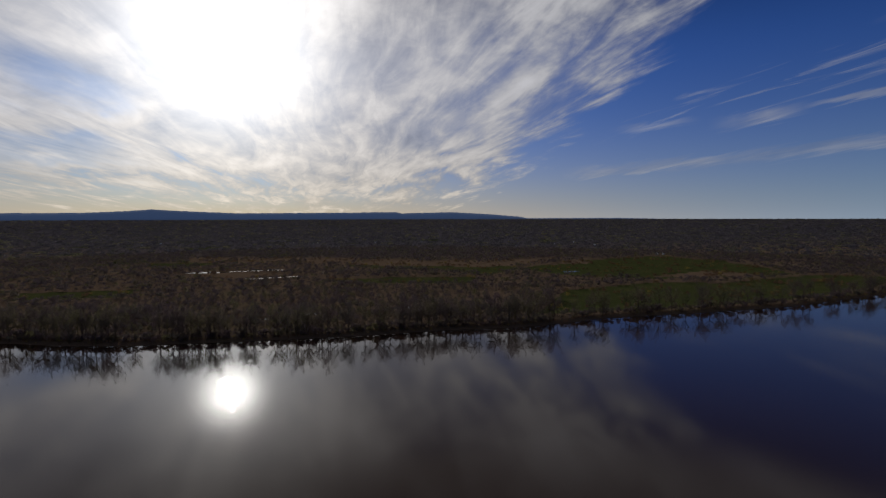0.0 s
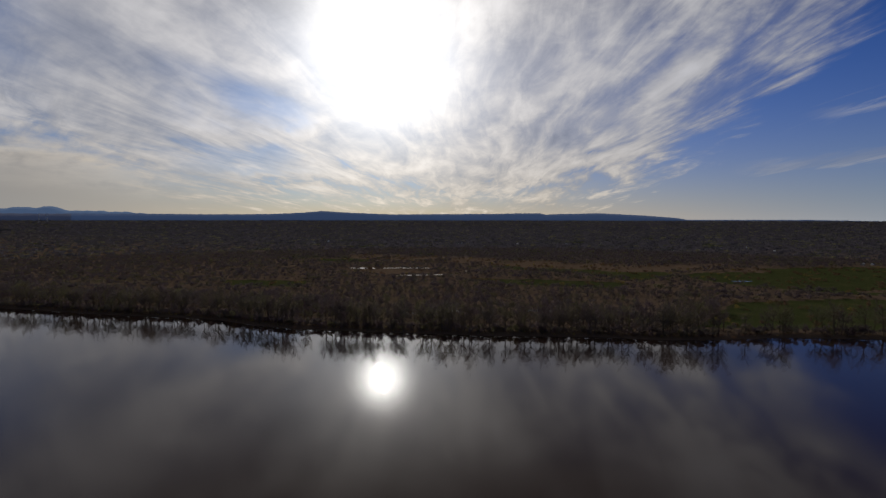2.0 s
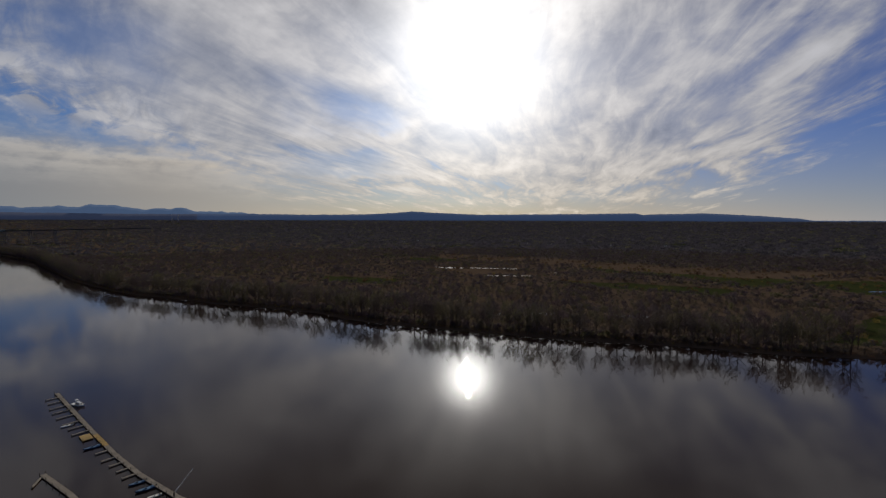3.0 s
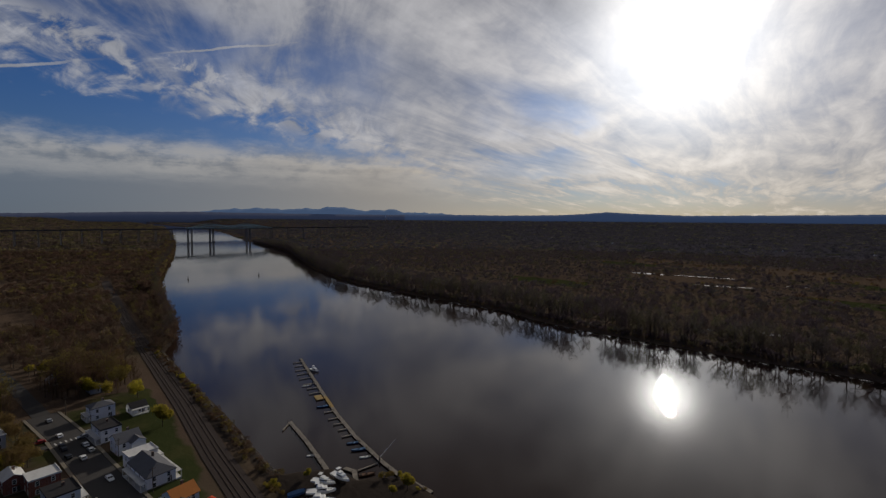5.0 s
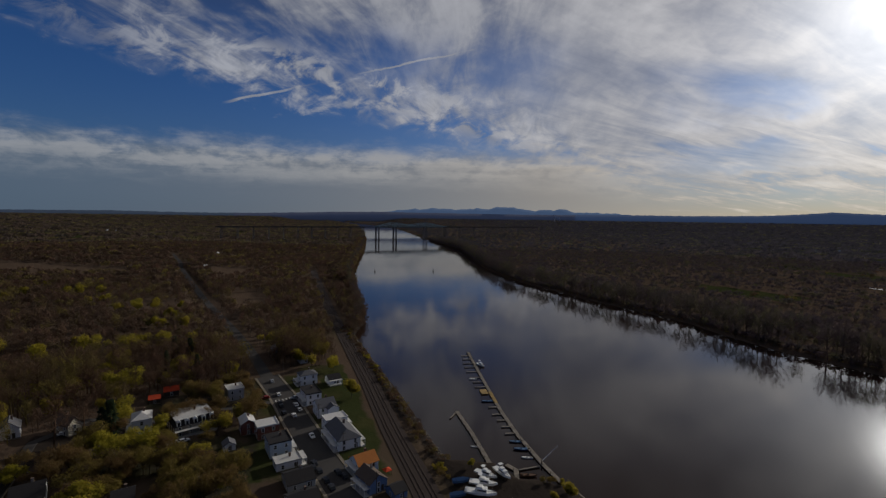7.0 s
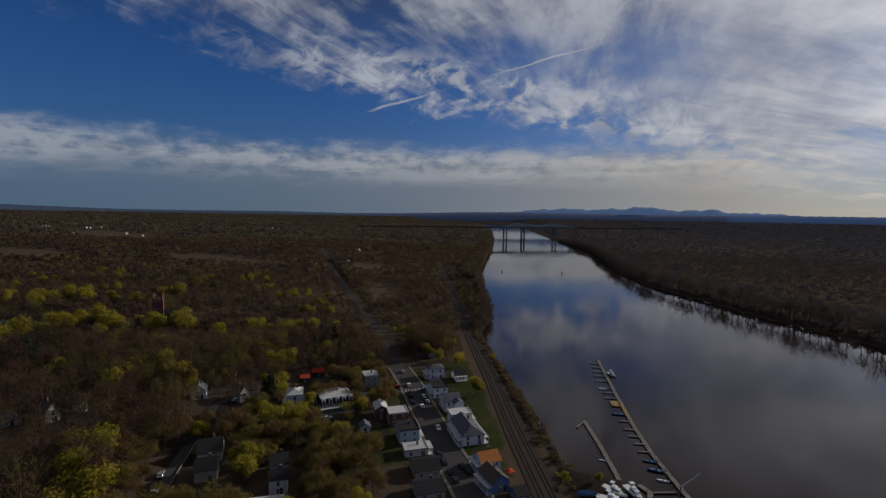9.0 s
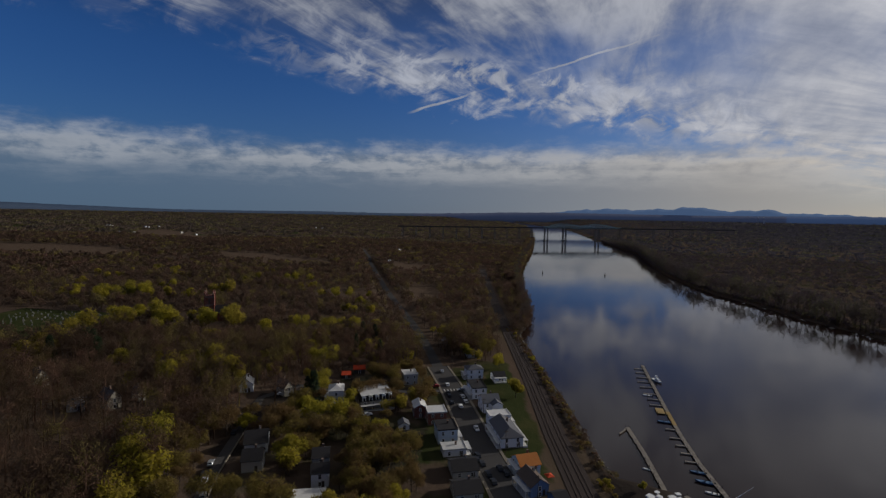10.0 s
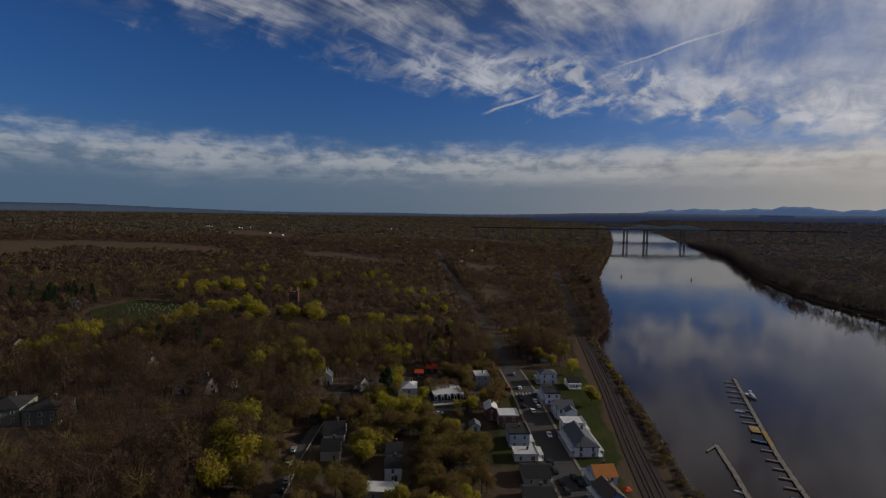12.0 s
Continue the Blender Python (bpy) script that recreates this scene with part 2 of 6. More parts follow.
def worn(name, colour, rough=0.75, metal=0.0, grain=6.0, spread=0.35, depth=0.02, dirt=(0.09, 0.08, 0.07), dirty=0.35):
    """A painted or plain surface with grain, stains and a shade of its own for each object."""
    mat, g = material(name)
    at = g.node("ShaderNodeTexCoord").outputs["Object"]
    fine, broad = g.noise(at, grain, 6, 0.6), g.noise(at, grain * 0.12, 4, 0.6)
    own = g.node("ShaderNodeObjectInfo").outputs["Random"]
    shade = g.m("ADD", 1.0 - spread * 0.6, g.m("MULTIPLY", g.m("ADD", fine, g.m("MULTIPLY", own, 0.5)), spread))
    base = g.vec("MULTIPLY", colour, g.xyz(shade, shade, shade)).outputs[0]
    base = g.mix(g.step(broad, 0.5, 0.75, 0.0, dirty), base, dirt)
    finish(g, base, g.m("ADD", rough - 0.1, g.m("MULTIPLY", fine, 0.2)), metal, fine, depth)
    return mat


def shingled(name, colour, course=0.35):
    """Roof covering laid in courses."""
    mat, g = material(name)
    at = g.node("ShaderNodeTexCoord").outputs["Object"]
    sep = g.node("ShaderNodeSeparateXYZ", {0: at}).outputs
    rows = g.m("FRACT", g.m("DIVIDE", sep[2], course * 0.5))
    fine, broad = g.noise(at, 5.0, 6, 0.65), g.noise(at, 0.5, 4, 0.6)
    own = g.node("ShaderNodeObjectInfo").outputs["Random"]
    shade = g.m("ADD", 0.55, g.m("ADD", g.m("MULTIPLY", fine, 0.5), g.m("ADD", g.m("MULTIPLY", broad, 0.3), g.m("MULTIPLY", own, 0.2))))
    base = g.vec("MULTIPLY", colour, g.xyz(shade, shade, shade)).outputs[0]
    finish(g, base, 0.85, 0.0, g.m("ADD", rows, g.m("MULTIPLY", fine, 0.6)), 0.03)
    return mat


def sided(name, colour, board=0.18):
    """Clapboard walls."""
    mat, g = material(name)
    at = g.node("ShaderNodeTexCoord").outputs["Object"]
    sep = g.node("ShaderNodeSeparateXYZ", {0: at}).outputs
    rows = g.m("FRACT", g.m("DIVIDE", sep[2], board))
    fine, broad = g.noise(at, 7.0, 5, 0.6), g.noise(at, 0.6, 4, 0.6)
    own = g.node("ShaderNodeObjectInfo").outputs["Random"]
    shade = g.m("ADD", 0.80, g.m("ADD", g.m("MULTIPLY", fine, 0.14), g.m("MULTIPLY", own, 0.12)))
    base = g.vec("MULTIPLY", colour, g.xyz(shade, shade, shade)).outputs[0]
    base = g.mix(g.step(broad, 0.52, 0.8, 0.0, 0.35), base, (0.22, 0.21, 0.18))
    finish(g, base, 0.6, 0.0, rows, 0.02)
    return mat


def bricked(name, colour):
    mat, g = material(name)
    at = g.node("ShaderNodeTexCoord").outputs["Object"]
    fine, broad = g.noise(at, 9.0, 6, 0.65), g.noise(at, 0.7, 4, 0.6)
    b = g.node("ShaderNodeTexBrick", {"Vector": g.vec("MULTIPLY", at, (1.0, 1.0, 1.0)).outputs[0], "Scale": 2.2, "Color1": (*colour, 1), "Color2": (*[v * 0.65 for v in colour], 1), "Mortar": (0.3, 0.28, 0.25, 1)})
    base = g.mix(g.step(broad, 0.4, 0.8, 0.0, 0.5), b.outputs[0], tuple(v * 0.6 for v in colour))
    finish(g, base, 0.85, 0.0, fine, 0.02)
    return mat


def build_foliage(name, stops, rough=0.7, gloss=0.2):
    """Leaves or twigs: colour by the plant's own tone, mottled; lets some light through."""
    mat, g = material(name)
    at = g.node("ShaderNodeTexCoord").outputs["Object"]
    tone = g.attr("tone")["Fac"]
    own = g.node("ShaderNodeObjectInfo").outputs["Random"]
    piece = g.node("ShaderNodeNewGeometry").outputs["Random Per Island"]
    base = g.ramp(g.m("FRACT", g.m("ADD", tone, own)), stops)
    shade = g.m("ADD", 0.9, g.m("MULTIPLY", piece, 0.2))
    base = g.vec("MULTIPLY", base, g.xyz(shade, shade, shade)).outputs[0]
    # sprays of fine twigs and leaves catch light from all round, more than one flat face would
    soft = g.vec("ADD", g.vec("MULTIPLY", g.node("ShaderNodeNewGeometry").outputs["Normal"], (0.22, 0.22, 0.22)).outputs[0], (0.0, 0.0, 0.78)).outputs[0]
    soft = g.vec("NORMALIZE", soft, (0, 0, 0)).outputs[0]
    d = g.node("ShaderNodeBsdfDiffuse", {"Color": base, "Normal": soft})
    t = g.node("ShaderNodeBsdfTranslucent", {"Color": base})
    mx = g.node("ShaderNodeMixShader", {0: gloss, 1: d.outputs[0], 2: t.outputs[0]})
    g.put(g.node("ShaderNodeOutputMaterial").inputs[0], mx.outputs[0])
    return mat


TWIGS = build_foliage("bare_twigs", [(0.0, (0.095, 0.060, 0.042)), (0.20, (0.170, 0.104, 0.070)), (0.36, (0.110, 0.078, 0.050)), (0.52, (0.160, 0.090, 0.064)), (0.64, (0.130, 0.098, 0.052)), (0.78, (0.230, 0.182, 0.055)), (0.90, (0.150, 0.105, 0.055)), (1.0, (0.095, 0.060, 0.042))], gloss=0.3)
FAR_TWIGS = build_foliage("far_twigs", [(0.0, (0.105, 0.080, 0.070)), (0.25, (0.165, 0.122, 0.096)), (0.45, (0.130, 0.104, 0.070)), (0.62, (0.205, 0.178, 0.075)), (0.80, (0.085, 0.074, 0.066)), (1.0, (0.105, 0.080, 0.070))], gloss=0.3)
HILL_TWIGS = build_foliage("hill_twigs", [(0.0, (0.092, 0.062, 0.047)), (0.22, (0.172, 0.108, 0.076)), (0.38, (0.112, 0.082, 0.056)), (0.54, (0.162, 0.094, 0.070)), (0.68, (0.140, 0.104, 0.058)), (0.80, (0.232, 0.186, 0.060)), (0.90, (0.125, 0.086, 0.060)), (1.0, (0.092, 0.062, 0.047))], gloss=0.3)
# far uplands: blue of the distant air is mixed into the twig colour
HAZED_UPLAND_TWIGS = build_foliage("hazed_upland_twigs", [(0.0, (0.076, 0.072, 0.096)), (0.3, (0.112, 0.100, 0.120)), (0.5, (0.094, 0.092, 0.094)), (0.7, (0.058, 0.058, 0.080)), (0.85, (0.190, 0.182, 0.105)), (0.92, (0.100, 0.096, 0.100)), (1.0, (0.076, 0.072, 0.096))], gloss=0.3)
# greyer flood-plain trees, with some bluish air haze put into the colour
FLOOD_TWIGS = build_foliage("flood_plain_twigs", [(0.0, (0.080, 0.064, 0.078)), (0.3, (0.122, 0.096, 0.106)), (0.5, (0.098, 0.092, 0.080)), (0.7, (0.106, 0.075, 0.088)), (0.88, (0.142, 0.134, 0.072)), (1.0, (0.080, 0.064, 0.078))], gloss=0.3)
SPRING = build_foliage("spring_leaves", [(0.0, (0.470, 0.390, 0.040)), (0.35, (0.340, 0.305, 0.040)), (0.6, (0.410, 0.330, 0.045)), (0.85, (0.300, 0.235, 0.050)), (1.0, (0.470, 0.390, 0.040))], gloss=0.5)
BUDS = build_foliage("budding_leaves", [(0.0, (0.190, 0.135, 0.050)), (0.35, (0.175, 0.105, 0.052)), (0.7, (0.235, 0.190, 0.045)), (1.0, (0.190, 0.135, 0.050))], gloss=0.42)
NEEDLES = build_foliage("conifer_needles", [(0.0, (0.028, 0.040, 0.022)), (0.5, (0.035, 0.05, 0.025)), (1.0, (0.028, 0.040, 0.022))], gloss=0.1)
BARK = worn("bark", (0.075, 0.058, 0.045), 0.9, grain=4.0, depth=0.05)


def build_ground():
    mat, g = material("ground")
    at = g.node("ShaderNodeTexCoord").outputs["Object"]
    cover = g.node("ShaderNodeSeparateColor", {0: g.attr("cover")["Color"]}).outputs
    fine, mid, broad = g.noise(at, 0.45, 8, 0.65), g.noise(at, 0.05, 6, 0.6), g.noise(at, 0.006, 5, 0.6)
    litter = g.mix(mid, (0.066, 0.048, 0.037), (0.108, 0.076, 0.055))
    litter = g.mix(g.step(broad, 0.5, 0.7, 0.0, 0.6), litter, (0.080, 0.068, 0.038))
    grass = g.mix(fine, (0.026, 0.033, 0.012), (0.042, 0.048, 0.019))
    grass = g.mix(g.step(mid, 0.48, 0.7, 0.0, 0.7), grass, (0.060, 0.056, 0.024))
    reed = g.mix(mid, (0.078, 0.055, 0.041), (0.112, 0.080, 0.056))
    soil = g.mix(fine, (0.026, 0.021, 0.018), (0.044, 0.036, 0.031))
    wob = g.m("ADD", g.m("MULTIPLY", g.m("SUBTRACT", mid, 0.5), 1.3), g.m("MULTIPLY", g.m("SUBTRACT", g.noise(at, 0.018, 5, 0.6), 0.5), 1.2))
    # air haze painted in: litter turns blue-grey where the cover alpha falls
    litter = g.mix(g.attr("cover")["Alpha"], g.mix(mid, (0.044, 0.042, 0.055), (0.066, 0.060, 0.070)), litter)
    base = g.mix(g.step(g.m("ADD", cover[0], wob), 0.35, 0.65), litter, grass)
    base = g.mix(g.step(g.m("ADD", cover[1], wob), 0.35, 0.65), base, reed)
    base = g.mix(g.step(g.m("ADD", cover[2], wob), 0.35, 0.65), base, soil)
    finish(g, base, 1.0, 0.0, g.m("ADD", fine, g.m("MULTIPLY", mid, 3.0)), 0.5, **{"Specular IOR Level": 0.0})
    return mat


def build_water():
    mat, g = material("river_water")
    at = g.node("ShaderNodeTexCoord").outputs["Object"]
    turn = g.node("ShaderNodeMapping", {"Vector": at, "Rotation": (0, 0, radians(25)), "Scale": (1.0, 0.55, 1.0)}).outputs[0]
    ripple, swell = g.noise(turn, 0.7, 4, 0.6, 0.4), g.noise(turn, 0.13, 3, 0.5)
    calm = g.noise(at, 0.012, 4, 0.6, 0.6)
    fine = g.noise(turn, 1.9, 3, 0.6, 0.5)
    height = g.m("ADD", g.m("MULTIPLY", fine, 0.0080), g.m("ADD", g.m("MULTIPLY", ripple, 0.015), g.m("MULTIPLY", swell, 0.002)))
    power = g.step(calm, 0.40, 0.66, 0.45, 1.0)
    silt = g.mix(calm, (0.019, 0.0108, 0.0085), (0.025, 0.0145, 0.0112))
    bump = g.node("ShaderNodeBump", {"Strength": power, "Distance": 1.0, "Height": height}).outputs[0]
    b = g.node("ShaderNodeBsdfPrincipled", {"Base Color": silt, "Roughness": g.m("ADD", g.step(calm, 0.35, 0.7, 0.004, 0.012), g.step(g.node("ShaderNodeSeparateXYZ", {0: at}).outputs[0], -700.0, -2000.0, 0.0, 0.045)), "IOR": 1.333, "Specular IOR Level": 0.44, "Normal": bump})
    g.put(g.node("ShaderNodeOutputMaterial").inputs[0], b.outputs[0])
    return mat


GROUND, WATER = build_ground(), build_water()
ASPHALT = worn("asphalt", (0.058, 0.054, 0.052), 0.9, grain=0.8, spread=0.5, dirt=(0.075, 0.07, 0.066))
CONCRETE = worn("concrete", (0.19, 0.165, 0.13), 0.85, grain=1.5)
BALLAST = worn("ballast", (0.044, 0.033, 0.029), 0.95, grain=3.0, spread=0.8, depth=0.1, dirt=(0.05, 0.038, 0.03))
STEEL = worn("rail_steel", (0.085, 0.062, 0.050), 0.7, 0.4)
PLANK = worn("dock_planks", (0.22, 0.195, 0.165), 0.85, grain=2.0, spread=0.6)
YELLOW_PLANK = worn("fresh_planks", (0.36, 0.25, 0.10), 0.8, grain=2.0, spread=0.5)
TIMBER = worn("dark_timber", (0.07, 0.056, 0.045), 0.9)
WHITE_GEL = worn("white_hull", (0.78, 0.78, 0.76), 0.3, spread=0.15, dirty=0.15)
NAVY = worn("navy_hull", (0.03, 0.06, 0.13), 0.35, spread=0.2, dirty=0.1)
TARP = worn("blue_tarp", (0.09, 0.17, 0.30), 0.6, spread=0.4)
TEAL = worn("bridge_paint", (0.34, 0.50, 0.52), 0.6, grain=0.2)
PIER = worn("pier_concrete", (0.16, 0.15, 0.14), 0.9, grain=0.3)
GLASS = worn("window_glass", (0.025, 0.03, 0.035), 0.12, spread=0.2, dirty=0.0)
TRIM = worn("white_trim", (0.72, 0.71, 0.68), 0.6, spread=0.15)
RUBBER = worn("tyre_rubber", (0.02, 0.02, 0.02), 0.9)
STONE = worn("grave_stone", (0.22, 0.215, 0.20), 0.8)
ROCK = worn("bank_stone", (0.10, 0.092, 0.085), 0.9, grain=1.0, spread=0.7)

# ---- helpers for meshes ----
def link(name, bm, mat, parent=None, label="", smooth=False):
    """A bmesh as one mesh object, under a thing or a part if given."""
    me = bpy.data.meshes.new(name)
    bm.to_mesh(me)
    bm.free()
    if smooth:
        me.shade_smooth()
    me.materials.append(mat)
    ob = new(name, me)
    if parent is not None:
        ob.parent = parent
    return tagged(ob, label)


def part(name, bm, mat, parent, label="", smooth=False):
    return link(name, bm, mat, parent, label, smooth)


def shared(name, me, parent, m):
    """One more object on a mesh that others use too."""
    ob = new(name, me)
    ob.parent, ob.matrix_basis = parent, m
    return ob


def box(bm, x0, x1, y0, y1, z0, z1, bevel=0.0):
    made = bmesh.ops.create_cube(bm, size=1.0, matrix=Matrix.Translation(((x0 + x1) / 2, (y0 + y1) / 2, (z0 + z1) / 2)) @ Matrix.Diagonal((x1 - x0, y1 - y0, z1 - z0, 1)))
    if bevel:
        edges = list({e for v in made["verts"] for e in v.link_edges})
        bmesh.ops.bevel(bm, geom=edges, offset=bevel, segments=1, affect="EDGES")
    return bm


def beam(bm, a, b, w, h=None):
    """A squared bar from a to b."""
    a, b = Vector(a), Vector(b)
    turn = (b - a).to_track_quat("Y", "Z").to_matrix().to_4x4()
    bmesh.ops.create_cube(bm, size=1.0, matrix=Matrix.Translation((a + b) / 2) @ turn @ Matrix.Diagonal((w, (b - a).length, h or w, 1)))
    return bm


def rod(bm, a, b, r0, r1=None, sides=6):
    a, b = Vector(a), Vector(b)
    turn = (b - a).to_track_quat("Z", "Y").to_matrix().to_4x4()
    bmesh.ops.create_cone(bm, cap_ends=True, segments=sides, radius1=r0, radius2=r0 if r1 is None else r1, depth=(b - a).length, matrix=Matrix.Translation((a + b) / 2) @ turn)
    return bm


def mesh_from(name, co, tris, mats, index=None, tone=None):
    """A triangle mesh straight from arrays."""
    me = bpy.data.meshes.new(name)
    co, tris = np.asarray(co, np.float32), np.asarray(tris, np.int32)
    me.vertices.add(len(co)), me.loops.add(tris.size), me.polygons.add(len(tris))
    me.vertices.foreach_set("co", co.ravel())
    me.loops.foreach_set("vertex_index", tris.ravel())
    me.polygons.foreach_set("loop_start", np.arange(0, tris.size, 3, dtype=np.int32))
    me.polygons.foreach_set("loop_total", np.full(len(tris), 3, np.int32))
    for mat in mats:
        me.materials.append(mat)
    if index is not None:
        me.polygons.foreach_set("material_index", np.asarray(index, np.int32))
    if tone is not None:
        me.attributes.new("tone", "FLOAT", "POINT").data.foreach_set("value", np.asarray(tone, np.float32))
    me.update(calc_edges=True)
    me.validate()
    return me


# ---- plan of the land ----
NEAR_X = [-5200, -4136, -3750, -2750, -2020, -1494, -1100, -830, -695, -543, -457, -430, -395, -377, -312, -240, -205, -178, -168, -163, -150, -140, -100, 0, 700, 5200]
NEAR_Y = [300, 470, 500, 415, 308, 224, 150, 101, 88, 76, 69, 63, 51, 51, 54, 58, 59, 60, 64, 80, 83, 99, 101, 108, 190, 800]
FAR_X = [-5200, -4136, -3750, -3400, -3031, -2390, -2032, -1350, -1234, -869, -713, -628, -562, -502, -405, -349, -307, -256, -177, -88, 8, 64, 117, 157, 245, 392, 496, 579, 900, 5200]
FAR_Y = [420, 580, 640, 690, 700, 631, 592, 504, 468, 372, 348, 344, 352, 352, 366, 370, 362, 361, 372, 388, 413, 420, 439, 459, 480, 518, 565, 602, 760, 2600]
ROAD = [(-100, 30), (-130, 23.5), (-160, 16.3), (-188, 9.5), (-216, 3.3), (-254, -4.8), (-286, -13.5), (-350, -28.5), (-403, -43), (-461, -60), (-540, -84), (-681, -122), (-872, -172), (-1100, -235)]
RAILS = [(-60, 48), (-148, 44.5), (-200, 43), (-266, 43), (-356, 41), (-463, 38.5), (-600, 38), (-855, 38), (-1081, 34), (-1347, 26), (-1900, 0)]
LANE = [(-100, -72), (-132, -80), (-152, -85), (-187, -91), (-216, -96), (-236, -84), (-231, -55), (-240, -31), (-246, -8)]


def river_level(x):
    """The far reach beyond the bridges climbs a little, which stands in for its true length."""
    return np.maximum(0.0, (-np.asarray(x, float) - 2150.0) * 0.021)


def near_bank(x):
    return np.interp(x, NEAR_X, NEAR_Y)


def far_bank(x):
    return np.interp(x, FAR_X, FAR_Y)


def to_line(x, y, line):
    """Distance to a polyline."""
    best = np.full(np.shape(x), 1e9)
    for (ax, ay), (bx, by) in zip(line, line[1:]):
        dx, dy = bx - ax, by - ay
        s = np.clip(((x - ax) * dx + (y - ay) * dy) / (dx * dx + dy * dy), 0, 1)
        best = np.minimum(best, np.hypot(x - ax - s * dx, y - ay - s * dy))
    return best


def inside(x, y, outline):
    hit = np.zeros(np.shape(x), bool)
    for (ax, ay), (bx, by) in zip(outline, outline[1:] + outline[:1]):
        if ay != by:
            hit ^= ((ay > y) != (by > y)) & (x < (bx - ax) * (y - ay) / (by - ay) + ax)
    return hit


def ease(x, lo, hi):
    s = np.clip((np.asarray(x, float) - lo) / (hi - lo), 0, 1)
    return s * s * (3 - 2 * s)


def waves(x, y, seed, length):
    """Cheap smooth unevenness from a few sines, about -1 to 1."""
    r = np.random.RandomState(seed)
    total = 0
    for k in range(6):
        a, p, f = r.uniform(0, 6.28), r.uniform(0, 6.28), r.uniform(0.6, 1.8) * 6.28 / length
        total = total + np.sin((x * np.cos(a) + y * np.sin(a)) * f + p)
    return total / 3.5


def height(x, y):
    x, y = np.asarray(x, float), np.asarray(y, float)
    r = np.hypot(x, y)
    dn, df = near_bank(x) - y, y - far_bank(x)
    # this side: village flat, then wooded hills; the other side: flood plain, then low uplands
    up = np.interp(-y, [-80, 0, 30, 60, 110, 200, 330, 600, 900, 1500, 3000, 4800], [4.5, 5, 6, 7.5, 11, 17, 20, 27, 38, 50, 66, 92])
    up = up * (1 - 0.75 * ease(-x, 600, 1800) * ease(y, -500, 200)) + waves(x, y, 3, 700) * np.interp(r, [300, 900, 2500], [0, 4, 8])
    over = 2.2 + np.interp(df, [0, 900, 1500, 2500, 4600], [0, 1, 14, 30, 88]) + waves(x, y, 5, 900) * np.interp(df, [500, 1600, 3000], [0, 3, 7])
    up = up + ease(r, 2900, 4750) * np.maximum(0, 88 - up) * ease(dn, 0, 600)
    over = over + ease(r, 2900, 4750) * np.maximum(0, 88 - over) * ease(df, 0, 600)
    z = np.where(dn > 0, up * ease(dn, -1, 6) + 0.35 * ease(dn, 0, 3), 0) + np.where(df > 0, over * ease(df, -1, 7), 0)
    edge = np.maximum(dn, df)
    z = np.where(edge <= 0, np.maximum(edge * 0.35, -3.0), np.maximum(z, 0.25 * np.minimum(edge, 1.5)))
    # hills close the valley where the river bends away
    z = np.maximum(z, np.where((r > 3900) & (edge > 5), ease(r, 3900, 4750) * 88 * ease(edge, 60, 700), -9))
    level = river_level(x)
    z = np.where(edge <= 0, z + level, np.maximum(z, level + 0.25 * np.minimum(edge, 1.5) + 2.0 * ease(edge, 0, 8)))
    # level beds for road, lane and railway
    for line, wide, z0 in ((ROAD, 8.0, None), (RAILS, 7.0, 4.0)):
        d = to_line(x, y, line)
        k = 1 - ease(d, wide, wide + 9)
        z = np.where((dn > 4) & (x > -900), z * (1 - k) + k * (np.interp(-x, [0, 300, 900], [5, 5.5, 8]) if z0 is None else z0), z)
    return z


GREEN = [
    [(96, 470), (119, 521), (165, 624), (324, 705), (420, 690), (580, 769), (650, 790), (720, 770), (760, 740), (560, 630), (490, 585), (390, 540), (245, 500), (157, 480)],
    [(150, 900), (290, 1060), (565, 1190), (640, 960), (610, 800), (330, 740), (200, 800)],
    [(-230, 985), (120, 1010), (150, 900), (80, 800), (-4, 884), (-120, 900)],
    [(-210, 740), (-60, 770), (60, 770), (40, 700), (-120, 700)],
    [(-560, 610), (-420, 640), (-400, 580), (-520, 560)],
    [(-640, 1020), (-480, 1040), (-500, 960), (-640, 940)],
]
REED = [
    [(-640, 1150), (-604, 1195), (-249, 1140), (84, 1075), (297, 1150), (330, 1010), (84, 930), (-249, 975), (-560, 1030)],
    [(346, 774), (497, 860), (556, 790), (460, 738)],
    [(-480, 800), (-380, 850), (-220, 800), (-330, 740)],
    [(-520, -70), (-500, -20), (-600, -30), (-610, -62)],
    [(-704, -1010), (-800, -910), (-840, -743), (-825, -600), (-735, -560), (-715, -690), (-665, -800), (-560, -735), (-500, -740)],
    [(-859, -455), (-880, -376), (-815, -228), (-745, -215), (-765, -300), (-785, -420)],
    [(-845, -117), (-860, -66), (-760, -64), (-720, -112)],
    [(-1351, -980), (-1515, -999), (-1264, -690), (-1170, -640), (-1200, -860)],
]
LAWN = [
    [(-205, 32), (-280, 30), (-270, 16), (-240, 17), (-212, 24)],
    [(-196, -12), (-176, -8), (-172, -30), (-200, -34)],
    [(-180, 2), (-186, 12), (-160, 26), (-175, 33), (-208, 30)],
    [(-264, -300), (-284, -242), (-304, -240), (-352, -258), (-352, -348), (-300, -345)],
]
YARD = [[(-165, 80), (-140, 99), (-100, 101), (-90, 55), (-168, 50)], [(-214, -96), (-240, -84), (-236, -52), (-226, -54)], [(-205, -90), (-216, -100), (-226, -84), (-214, -80)]]
VILLAGE = [(-100, 36), (-175, 38), (-300, 34), (-300, -10), (-262, -40), (-262, -66), (-226, -70), (-190, -95), (-100, -95)]
